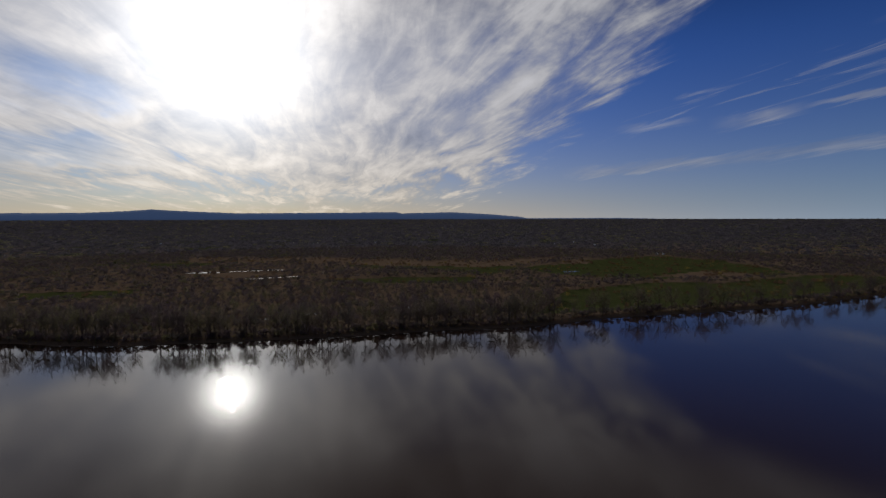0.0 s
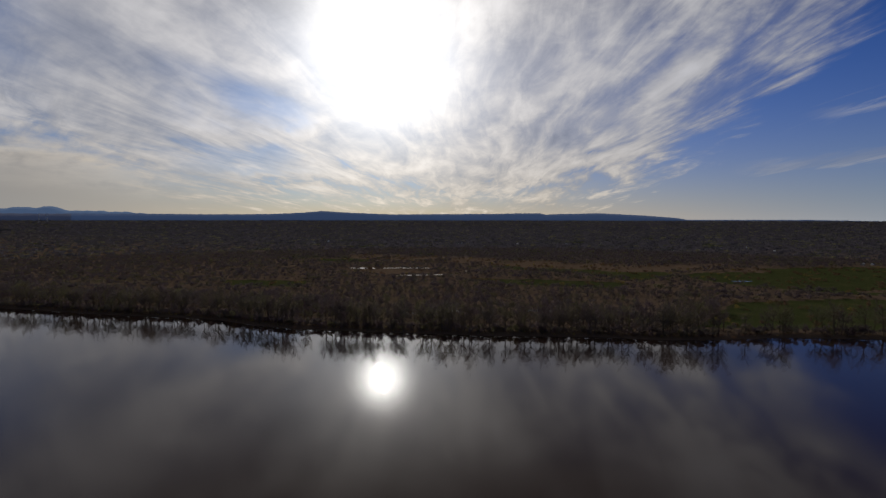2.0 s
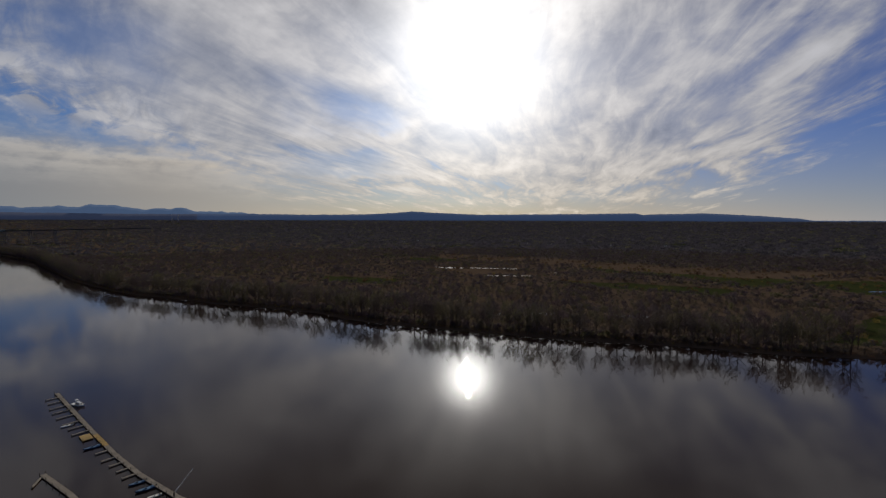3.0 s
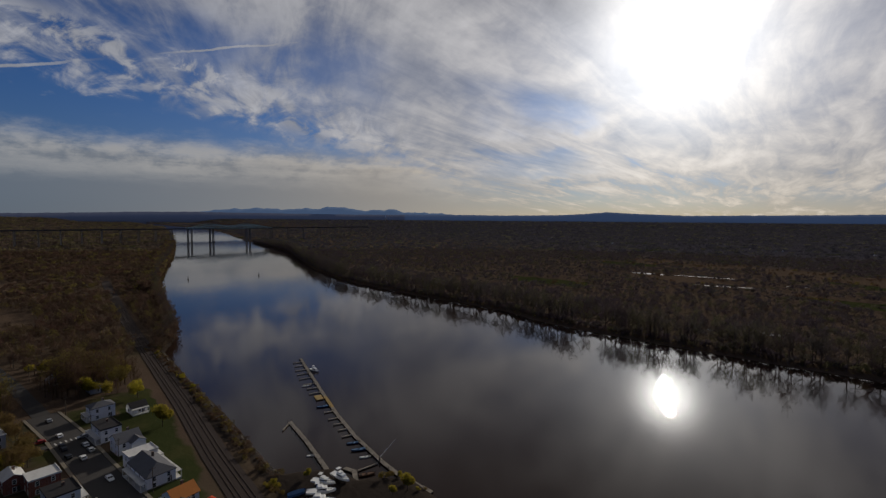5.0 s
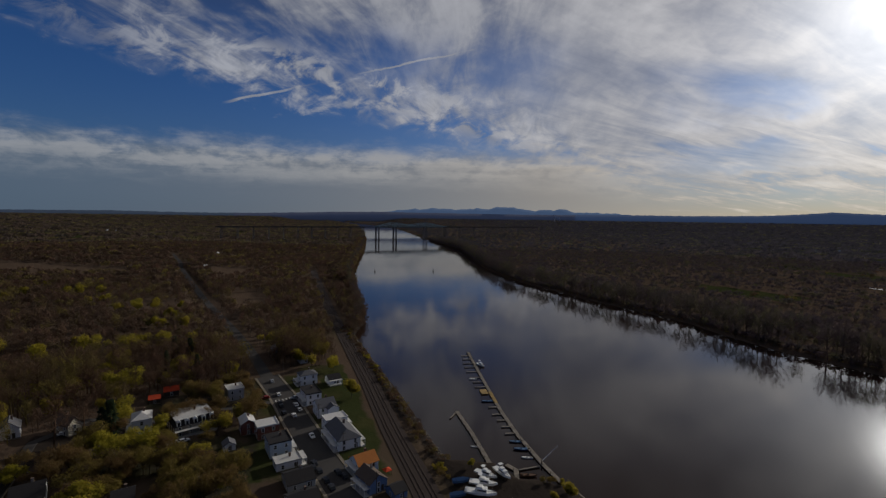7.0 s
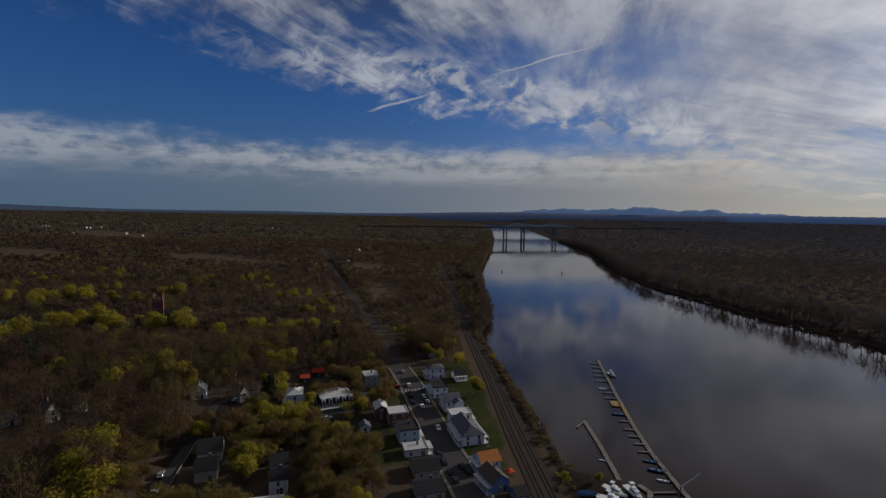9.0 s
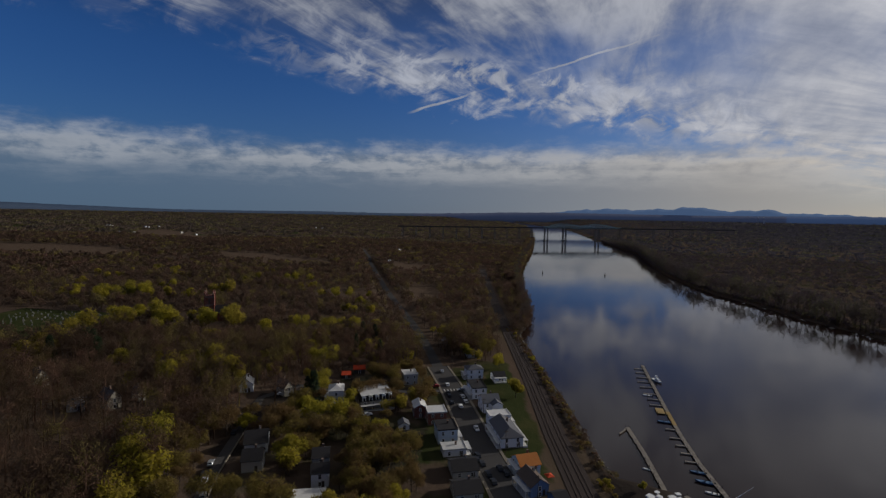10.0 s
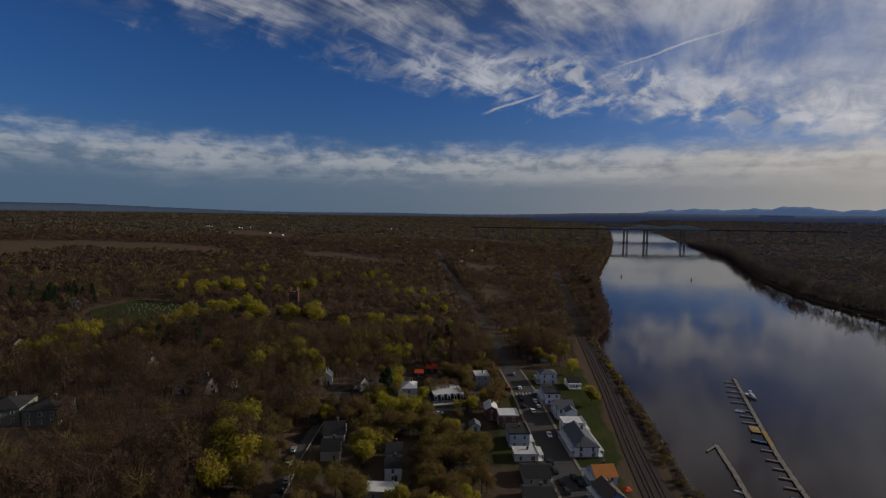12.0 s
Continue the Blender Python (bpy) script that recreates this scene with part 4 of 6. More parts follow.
    for x in np.arange(-900, 640, 3.2):
        pts.append((x, float(far_bank(x)) + r.uniform(1.5, 7)))
    for x in np.arange(-395, -168, 0.9):
        if waves(np.array(x), np.array(0.0), 71, 30) > -0.5 or r.uniform() < 0.3:
            pts.append((x + r.uniform(-1, 1), float(near_bank(x)) - r.uniform(1.5, 8.0)))
    for x in np.arange(-900, -385, 0.8):
        pts.append((x, float(near_bank(x)) - r.uniform(0.3, 12.0)))
    bank = len(pts)
    # shrubs dotted over marsh and meadow
    for outline in GREEN + REED[:3]:
        xs, ys = [p[0] for p in outline], [p[1] for p in outline]
        for _ in range(int((max(xs) - min(xs)) * (max(ys) - min(ys)) / 260)):
            x, y = r.uniform(min(xs), max(xs)), r.uniform(min(ys), max(ys))
            if inside(np.array(x), np.array(y), outline) and waves(np.array(x), np.array(y), 72, 90) > 0.05:
                pts.append((x, y))
    pts = np.array(pts)
    scatter("scrub", scrub, np.c_[pts, height(pts[:, 0], pts[:, 1])], np.where(np.arange(len(pts)) < bank, r.uniform(0.2, 0.7, len(pts)), r.uniform(0.6, 1.6, len(pts))), [TWIGS], "low brown scrub on river banks and meadows", "scrub", tones=r.uniform(0.0, 1.0, len(pts)))


build_woods()


def build_riprap():
    """Broken stone along the foot of the railway bank."""
    r = np.random.RandomState(31)
    kinds = []
    for k in range(4):
        bm = bmesh.new()
        bmesh.ops.create_icosphere(bm, subdivisions=1, radius=0.6)
        for v in bm.verts:
            v.co *= r.uniform(0.65, 1.2)
            v.co.z *= 0.7
        kinds.append((np.array([v.co[:] for v in bm.verts]), np.array([[v.index for v in f.verts] for f in bm.faces])))
        bm.free()
    xs = r.uniform(-392, -165, 620)
    ys = near_bank(xs) - r.uniform(-0.6, 2.6, xs.size)
    scatter("riprap", kinds, np.c_[xs, ys, np.maximum(height(xs, ys), -0.1)], r.uniform(0.4, 1.25, xs.size), [ROCK], "broken grey stone along the railway bank", "stones")


build_riprap()


def crown_tree(seed, tall, wide, leaves, size, mat, name, label, slim):
    """A tree with trunk, limbs and a crown of many leaf sprays; hidden stock to copy from."""
    root = new(name)
    tagged(root, label, "tree", "village trees")
    sides = 5
    co, tri = tree_arrays(seed, tall, 9, 60, tall * 0.11, 0.07, spread=0.30, sides=sides, stem=0.017)
    rings = [co[:sides], co[sides:2 * sides], co[3 * sides:4 * sides]]
    bm = bmesh.new()
    loops = [[bm.verts.new(p) for p in ring] for ring in rings]
    for a, b in zip(loops, loops[1:]):
        for i in range(sides):
            bm.faces.new((a[i], a[(i + 1) % sides], b[(i + 1) % sides], b[i]))
    part("trunk", bm, BARK, root)
    branches = new("bough", mesh_from("bough", co[4 * sides:], tri[4 * sides:] - 4 * sides, [BARK]))
    branches.parent = root
    tagged(branches, "bare grey-brown bough and twigs", kind="stuff")
    co, tri = clump_arrays(seed + 500, leaves, wide, tall * 0.36, size, tall * 0.24, slim)
    r = np.random.RandomState(seed)
    crown = new("crown", mesh_from("crown", co, tri, [mat], tone=r.uniform(0, 0.35, len(co) // 3).repeat(3)))
    crown.parent = root
    return root


def conifer(seed, tall, name, label):
    root = new(name)
    tagged(root, label, "tree", "village trees")
    bm = bmesh.new()
    rod(bm, (0, 0, -0.4), (0, 0, tall), tall * 0.018, 0.03, 7)
    part("trunk", bm, BARK, root)
    r = np.random.RandomState(seed)
    co, tri = [], []
    for i in range(900):
        s = r.uniform(0.08, 1.0)
        a, reach = r.uniform(0, 6.283), (1 - s) ** 0.8 * tall * 0.2 * r.uniform(0.5, 1.05) + 0.15
        p = np.array([math.cos(a) * reach, math.sin(a) * reach, tall * s - reach * 0.25])
        d = np.array([math.cos(a), math.sin(a), -0.35]) + r.normal(0, 0.25, 3)
        u = np.array([-math.sin(a), math.cos(a), r.normal(0, 0.3)])
        m = len(co)
        co.extend([p - u * 0.35, p + u * 0.35, p + d * 1.1])
        tri.append((m, m + 1, m + 2))
    crown = new("crown", mesh_from("crown", np.array(co), np.array(tri), [NEEDLES], tone=r.uniform(0, 0.3, len(co))))
    crown.parent = root
    return root


def place_copies(stock, spots, lo=0.85, hi=1.2, seed=0):
    """The first spot takes the stock tree, the rest take copies."""
    rnd = random.Random(seed)
    used = set()
    for i, (x, y) in enumerate(spots):
        src = stock[i % len(stock)]
        k = rnd.uniform(lo, hi)
        m = pose(x, y, float(height(x, y)) - 0.1, 0, 0, rnd.uniform(0, 360))
        if src.name in used:
            ob = copy_thing(src, m)
        else:
            ob = src
            used.add(src.name)
            ob.matrix_basis = m
        ob.scale = (k * rnd.uniform(0.9, 1.1), k * rnd.uniform(0.9, 1.1), k)



# ---- houses ----
WHITE_SIDING = sided("white_siding", (0.82, 0.83, 0.85))
PALE_SIDING = sided("pale_blue_siding", (0.50, 0.58, 0.66))
CREAM_SIDING = sided("cream_siding", (0.52, 0.48, 0.39))
SAGE_SIDING = sided("sage_siding", (0.22, 0.23, 0.165))
BLUE_SIDING = sided("blue_siding", (0.16, 0.24, 0.40))
GREY_SIDING = sided("grey_siding", (0.42, 0.43, 0.44))
RED_BRICK = bricked("red_brick", (0.24, 0.085, 0.06))
BROWN_BRICK = bricked("brown_brick", (0.17, 0.11, 0.085))
DARK_ROOF = shingled("dark_shingle", (0.030, 0.028, 0.029))
GREY_ROOF = shingled("grey_shingle", (0.11, 0.11, 0.12))
BROWN_ROOF = shingled("brown_shingle", (0.11, 0.085, 0.07))
ORANGE_ROOF = shingled("orange_shingle", (0.42, 0.16, 0.045))
RED_ROOF = shingled("red_metal_roof", (0.55, 0.075, 0.03))
PALE_ROOF = worn("pale_roof_membrane", (0.50, 0.49, 0.475), 0.6, grain=1.2, spread=0.5, dirt=(0.22, 0.20, 0.18), dirty=0.7)

WIN_FRAME = bpy.data.meshes.new("window")
WIN_PANE = bpy.data.meshes.new("pane")


def build_window_meshes():
    bm = bmesh.new()
    for x0, x1, z0, z1 in ((-0.58, -0.46, -0.8, 0.8), (0.46, 0.58, -0.8, 0.8), (-0.46, 0.46, 0.68, 0.84), (-0.62, 0.62, -0.9, -0.76), (-0.46, 0.46, -0.04, 0.04)):
        box(bm, x0, x1, -0.09, 0.02, z0, z1)
    bm.to_mesh(WIN_FRAME)
    bm.free()
    bm = bmesh.new()
    box(bm, -0.46, 0.46, -0.045, 0.0, -0.78, 0.7)
    bm.to_mesh(WIN_PANE)
    bm.free()
    WIN_FRAME.materials.append(TRIM)
    WIN_PANE.materials.append(GLASS)


build_window_meshes()


def windows(root, w, d, wall, floors, y0=0.0, x0=0.0, sides="nlr"):
    """Rows of sash windows on the near, left, right and rear walls."""
    high = wall / floors
    for f in range(floors):
        z = f * high + high * 0.55
        for side in sides:
            run = w if side in "nf" else d
            n = max(1, int(run / 3.6))
            for i in range(n):
                s = (i + 0.5) / n - 0.5
                at = {"n": (x0 + s * w, y0 - d / 2, 0), "f": (x0 + s * w, y0 + d / 2, 180), "l": (x0 - w / 2, y0 + s * d, -90), "r": (x0 + w / 2, y0 + s * d, 90)}[side]
                frame_ob = shared("window", WIN_FRAME, root, pose(at[0], at[1], z, 0, 0, at[2]))
                shared("pane", WIN_PANE, frame_ob, Matrix.Identity(4))


def gable(bm, w, d, z, rise, over=0.35, thick=0.18, along="y", x0=0.0, y0=0.0, lean=0.0):
    """Two roof slabs that meet at a ridge running along y or x."""
    a, b = (w / 2 + over, d / 2 + over) if along == "y" else (d / 2 + over, w / 2 + over)
    drop = over * rise / (a - over)
    prof = [(-a, z - drop), (lean, z + rise), (a, z - drop), (a, z - drop + thick), (lean, z + rise + thick * 1.3), (-a, z - drop + thick)]

    def at(p, e):
        return (x0 + p[0], y0 + e, p[1]) if along == "y" else (x0 + e, y0 + p[0], p[1])
    f, k = [bm.verts.new(at(p, -b)) for p in prof], [bm.verts.new(at(p, b)) for p in prof]
    for i in range(6):
        j = (i + 1) % 6
        bm.faces.new((f[i], f[j], k[j], k[i]))
    bm.faces.new((f[0], f[5], f[4], f[1])), bm.faces.new((f[1], f[4], f[3], f[2]))
    bm.faces.new((k[1], k[4], k[5], k[0])), bm.faces.new((k[2], k[3], k[4], k[1]))
    bmesh.ops.recalc_face_normals(bm, faces=bm.faces)


def hip(bm, w, d, z, rise, over=0.35, cut=0.5):
    """A hipped roof; cut is how far the ridge is pulled in, 0 to 1 of the half width; a flat top if the rise is small."""
    a, b = w / 2 + over, d / 2 + over
    c = min(a, b) * cut
    low = [bm.verts.new((sx * a, sy * b, z)) for sx, sy in ((-1, -1), (1, -1), (1, 1), (-1, 1))]
    eave = [bm.verts.new((sx * a, sy * b, z + 0.18)) for sx, sy in ((-1, -1), (1, -1), (1, 1), (-1, 1))]
    top = [bm.verts.new((sx * max(a - c, 0.05), sy * max(b - c, 0.05), z + rise)) for sx, sy in ((-1, -1), (1, -1), (1, 1), (-1, 1))]
    bm.faces.new(low[::-1]), bm.faces.new(top)
    for i in range(4):
        j = (i + 1) % 4
        bm.faces.new((low[i], low[j], eave[j], eave[i])), bm.faces.new((eave[i], eave[j], top[j], top[i]))


def long_hip(bm, w, d, z, rise, over=0.35):
    """A ridge running back from a hipped front end."""
    a, b = w / 2 + over, d / 2 + over
    low = [bm.verts.new((sx * a, sy * b, z - 0.15)) for sx, sy in ((-1, -1), (1, -1), (1, 1), (-1, 1))]
    eave = [bm.verts.new((sx * a, sy * b, z + 0.1)) for sx, sy in ((-1, -1), (1, -1), (1, 1), (-1, 1))]
    front, rear = bm.verts.new((0, -b + w * 0.42, z + rise)), bm.verts.new((0, b, z + rise))
    bm.faces.new(low[::-1])
    for i in range(4):
        j = (i + 1) % 4
        bm.faces.new((low[i], low[j], eave[j], eave[i]))
    bm.faces.new((eave[0], eave[1], front)), bm.faces.new((eave[1], eave[2], rear, front))
    bm.faces.new((eave[2], eave[3], rear)), bm.faces.new((eave[3], eave[0], front, rear))


ROAD_TURN = 103.4


def house(x, y, w, d, wall, roof, rise, walls, cover, label, floors=2, turn=ROAD_TURN, porch="", chimney=True, ridge="y", lot=0.0, name="house", shed=None, sides="nlr"):
    """A house whose near wall is centred on (x, y); it reaches d back and is w wide."""
    root = new(name)
    ground = float(height(x, y)) + lot
    c, s = math.cos(radians(turn)), math.sin(radians(turn))
    root.matrix_basis = pose(x - s * d / 2, y + c * d / 2, ground, 0, 0, turn)
    tagged(root, label, "house", "village houses")
    bm = bmesh.new()
    box(bm, -w / 2, w / 2, -d / 2, d / 2, -1.5, wall)
    if roof == "gable":
        if ridge == "y":
            for e in (-d / 2, d / 2):
                solid_tri(bm, [(-w / 2, wall), (w / 2, wall), (0, wall + rise)], e, "y")
        else:
            for e in (-w / 2, w / 2):
                solid_tri(bm, [(-d / 2, wall), (d / 2, wall), (0, wall + rise)], e, "x")
    part("wall", bm, walls, root)
    bm = bmesh.new()
    box(bm, -w / 2 - 0.06, w / 2 + 0.06, -d / 2 - 0.06, d / 2 + 0.06, -1.6, 0.35)
    part("foundation", bm, CONCRETE, root)
    bm = bmesh.new()
    if roof == "gable":
        gable(bm, w, d, wall, rise, along=ridge)
    elif roof == "hipped_gable":
        long_hip(bm, w, d, wall, rise)
    elif roof == "hip":
        hip(bm, w, d, wall, rise, cut=0.95)
    elif roof == "mansard":
        hip(bm, w, d, wall, rise, over=0.3, cut=0.16)
    else:
        box(bm, -w / 2 - 0.25, w / 2 + 0.25, -d / 2 - 0.25, d / 2 + 0.25, wall, wall + 0.22)
        box(bm, -w / 2 - 0.25, w / 2 + 0.25, -d / 2 - 0.25, -d / 2, wall + 0.22, wall + 0.55)
        box(bm, -w / 2 - 0.25, -w / 2, -d / 2, d / 2 + 0.25, wall + 0.22, wall + 0.5)
        box(bm, w / 2, w / 2 + 0.25, -d / 2, d / 2 + 0.25, wall + 0.22, wall + 0.5)
    part("roof", bm, cover, root)
    if roof == "mansard":
        bm = bmesh.new()
        box(bm, -w / 2 + 0.5, w / 2 - 0.5, -d / 2 + 0.5, d / 2 - 0.5, wall + rise, wall + rise + 0.16)
        flat_roof = part("flat_roof", bm, PALE_ROOF, root, "pale seamed flat roof")
        for k in range(7):
            px = -w / 2 + 1.5 + k * (w - 3) / 6
            bm = bmesh.new()
            beam(bm, (px, -d / 2 + 0.6, wall + rise + 0.17), (px, d / 2 - 0.6, wall + rise + 0.17), 0.10, 0.05)
            part("seam", bm, PALE_ROOF, flat_roof)
        for k in range(5):
            px = -w / 2 + (k + 0.5) * w / 5
            bm = bmesh.new()
            box(bm, px - 0.8, px + 0.8, -d / 2 - 0.2, -d / 2 + 1.2, wall + 0.2, wall + rise - 0.5)
            solid_tri(bm, [(px - 1.0, wall + rise - 0.5), (px + 1.0, wall + rise - 0.5), (px, wall + rise + 0.3)], -d / 2 - 0.25, "y", 1.4)
            dormer = part("dormer", bm, TRIM, root, "white gabled dormer")
            shared("pane", WIN_PANE, dormer, pose(px, -d / 2 - 0.22, wall + rise * 0.45))
    windows(root, w, d, wall, floors, sides=sides)
    bm = bmesh.new()
    box(bm, w / 2 - 2.4, w / 2 - 1.4, -d / 2 - 0.06, -d / 2 + 0.02, 0.35, 2.4)
    part("door", bm, TIMBER, root, "dark panelled front door")
    if chimney:
        bm = bmesh.new()
        cx, cy = w * 0.12, d * 0.12
        box(bm, cx - 0.35, cx + 0.35, cy - 0.35, cy + 0.35, wall, wall + max(rise, 0.4) + 0.9)
        box(bm, cx - 0.42, cx + 0.42, cy - 0.42, cy + 0.42, wall + max(rise, 0.4) + 0.9, wall + max(rise, 0.4) + 1.05)
        part("chimney", bm, BROWN_BRICK, root, "brown brick chimney")
    for side in porch:
        bm = bmesh.new()
        run = w if side in "nf" else d
        if side == "n":
            x0, x1, y0, y1 = -w / 2, w / 2, -d / 2 - 2.0, -d / 2
        elif side == "f":
            x0, x1, y0, y1 = -w / 2, w / 2, d / 2, d / 2 + 2.0
        elif side == "l":
            x0, x1, y0, y1 = -w / 2 - 2.0, -w / 2, -d / 2, d / 2
        else:
            x0, x1, y0, y1 = w / 2, w / 2 + 2.0, -d / 2, d / 2
        box(bm, x0, x1, y0, y1, -0.6, 0.4)
        box(bm, x0 - 0.15, x1 + 0.15, y0 - 0.15, y1 + 0.15, 2.75, 2.95)
        porch_ob = part("porch", bm, PALE_ROOF, root, "low porch with a pale flat roof")
        bm = bmesh.new()
        for k in range(4):
            s = k / 3
            px, py = (x0 + 0.1 + s * (x1 - x0 - 0.2), y0 + 0.1 if side == "n" else y1 - 0.1) if side in "nf" else (x0 + 0.1 if side == "l" else x1 - 0.1, y0 + 0.1 + s * (y1 - y0 - 0.2))
            one = bmesh.new()
            box(one, px - 0.09, px + 0.09, py - 0.09, py + 0.09, 0.4, 2.75)
            part("post", one, TRIM, porch_ob)
        bm.free()
    if shed:
        sw, sd, sh, sx, sy = shed
        bm = bmesh.new()
        box(bm, sx - sw / 2, sx + sw / 2, sy - sd / 2, sy + sd / 2, -1.2, sh)
        wing = part("wing", bm, walls, root)
        bm = bmesh.new()
        gable(bm, sw, sd, sh, sw * 0.28, x0=sx, y0=sy)
        part("roof", bm, cover, wing)
        for e in (-sd / 2, sd / 2):
            bm = bmesh.new()
            solid_tri(bm, [(sx - sw / 2, sh), (sx + sw / 2, sh), (sx, sh + sw * 0.28)], sy + e, "y")
            part("gable_wall", bm, walls, wing)
    return root


def solid_tri(bm, prof, e, axis, deep=0.12):
    """A gable end: a triangle with thickness, standing at e on the given axis."""
    lo, hi = (e - 0.0, e + deep) if deep > 1 else ((e, e + deep) if e < 0 else (e - deep, e))
    rows = []
    for v in (lo, hi):
        rows.append([bm.verts.new((p, v, z) if axis == "y" else (v, p, z)) for p, z in prof])
    a, b = rows
    bm.faces.new(a), bm.faces.new(b[::-1])
    for i in range(3):
        j = (i + 1) % 3
        bm.faces.new((a[i], b[i], b[j], a[j]))


# river side of the main street
house(-148.5, 35.2, 5, 6, 2.8, "gable", 1.5, BLUE_SIDING, DARK_ROOF, "low blue outbuilding with a dark roof", floors=1, chimney=False, ridge="x", name="shed", turn=110)
house(-153, 28.2, 7, 9.5, 4.0, "gable", 2.4, BLUE_SIDING, BROWN_ROOF, "blue clapboard house with a brown gabled roof", porch="l", turn=112)
house(-166.3, 27, 8, 8, 3.8, "gable", 2.4, PALE_SIDING, ORANGE_ROOF, "pale blue house with a rusty orange shingle roof", ridge="x", porch="l", turn=108)
house(-186.0, 22.4, 9.4, 17, 4.4, "hipped_gable", 3.0, WHITE_SIDING, GREY_ROOF, "long white house with a grey metal roof and porches", porch="lr")
house(-203.5, 19.0, 9.5, 7, 5.6, "flat", 0.4, WHITE_SIDING, PALE_ROOF, "white house with a pale flat roof built against its neighbour", porch="r", chimney=False)
house(-219.5, 16, 8.5, 9, 5.2, "gable", 2.6, WHITE_SIDING, GREY_ROOF, "white clapboard house with a grey cross-gabled roof", ridge="x", shed=(5, 5, 5.0, 2.2, -4.6))
house(-236, 10.8, 7.5, 13, 5.8, "flat", 0.4, WHITE_SIDING, DARK_ROOF, "white box house with a dark flat roof", porch="l")
house(-265.5, 9.4, 9.5, 7.5, 5.8, "hip", 1.8, WHITE_SIDING, GREY_ROOF, "white two-storey house with paired dark windows", porch="l")
house(-263, 23.4, 7, 7, 3.2, "gable", 1.8, WHITE_SIDING, DARK_ROOF, "small white garage with a dark roof", floors=1, chimney=False, ridge="x", name="garage", porch="n")
house(-306, 9, 7, 8, 3.4, "gable", 2.0, GREY_SIDING, GREY_ROOF, "small grey house under tall green trees", floors=1)
# land side of the main street
house(-216.3, -39, 16, 15, 4.4, "mansard", 2.5, BROWN_BRICK, DARK_ROOF, "large brick mansard building with white dormers and a pale flat roof", porch="n", turn=114)
house(-250.6, -26.5, 7.5, 9, 5.8, "flat", 0.4, GREY_SIDING, PALE_ROOF, "grey two-storey house with a pale flat roof", turn=108)
house(-217.5, -59.3, 7, 9, 6.6, "hip", 2.0, WHITE_SIDING, PALE_ROOF, "white hip-roofed house with a pale roof", porch="l")
house(-209.5, -17.6, 5.6, 8, 5.2, "gable", 1.4, RED_BRICK, PALE_ROOF, "red brick rowhouse with a pale metal roof")
house(-204, -9.4, 8.5, 8, 5.6, "flat", 1.4, RED_BRICK, PALE_ROOF, "red brick rowhouse with a pale parapet", chimney=False)
house(-187, -4.1, 8.2, 10, 6.0, "flat", 0.4, PALE_SIDING, DARK_ROOF, "pale blue box house with a dark flat roof", porch="r")
house(-177, -1.0, 9.2, 6.5, 2.9, "flat", 0.5, WHITE_SIDING, PALE_ROOF, "low white house with a wide pale roof", floors=1, porch="r")
house(-162, 3.2, 9.5, 9.5, 3.0, "gable", 1.9, GREY_SIDING, DARK_ROOF, "low dark-roofed house beside the street", floors=1, ridge="x")
house(-148.3, 4.2, 9.5, 9, 3.0, "gable", 1.9, CREAM_SIDING, DARK_ROOF, "low house with a dark roof beside the street", floors=1, ridge="x")
house(-196, -23.5, 4.4, 4.5, 2.6, "gable", 1.4, WHITE_SIDING, GREY_ROOF, "small white garden shed", floors=1, chimney=False, name="shed", sides="n")
house(-252, -63, 4.6, 5, 2.4, "gable", 1.2, TIMBER, RED_ROOF, "low shed with a bright red metal roof", floors=1, chimney=False, ridge="x", name="shed", sides="n")
house(-261, -57.6, 6.4, 5, 3.0, "gable", 1.6, TIMBER, RED_ROOF, "low barn with a bright red metal roof", floors=1, chimney=False, ridge="x", name="barn", sides="n")
house(-333, -9, 6, 7, 3.0, "gable", 1.8, GREY_SIDING, PALE_ROOF, "small grey cottage with a pale roof beside the road", floors=1, chimney=False)
# along the lane
house(-167.3, -76.4, 8.2, 9.5, 3.8, "gable", 3.2, WHITE_SIDING, DARK_ROOF, "pale gabled house with a steep dark roof on the lane", ridge="x", turn=108, sides="r")
house(-154.6, -72.2, 6.8, 7.5, 4.4, "gable", 2.6, CREAM_SIDING, DARK_ROOF, "cream gabled house with a dark roof on the lane", ridge="x", turn=105, sides="r")
house(-149.8, -46.4, 5.8, 7, 5.2, "gable", 1.8, WHITE_SIDING, DARK_ROOF, "white gabled house with a dark roof", ridge="x", turn=104)
house(-159, -49, 5.8, 8, 5.4, "gable", 1.8, GREY_SIDING, DARK_ROOF, "grey gabled house with a dark roof", ridge="x", turn=104)
house(-138.5, -47, 10, 6, 2.8, "flat", 0.5, GREY_SIDING, PALE_ROOF, "low grey flat-roofed building", floors=1, turn=100, chimney=False)
house(-220, -105, 6.6, 8, 4.2, "gable", 2.8, WHITE_SIDING, GREY_ROOF, "small white gabled house among trees", turn=112)
house(-221.5, -84, 5, 9, 4.6, "gable", 3.0, CREAM_SIDING, BROWN_ROOF, "cream gabled house half hidden by trees", turn=140)
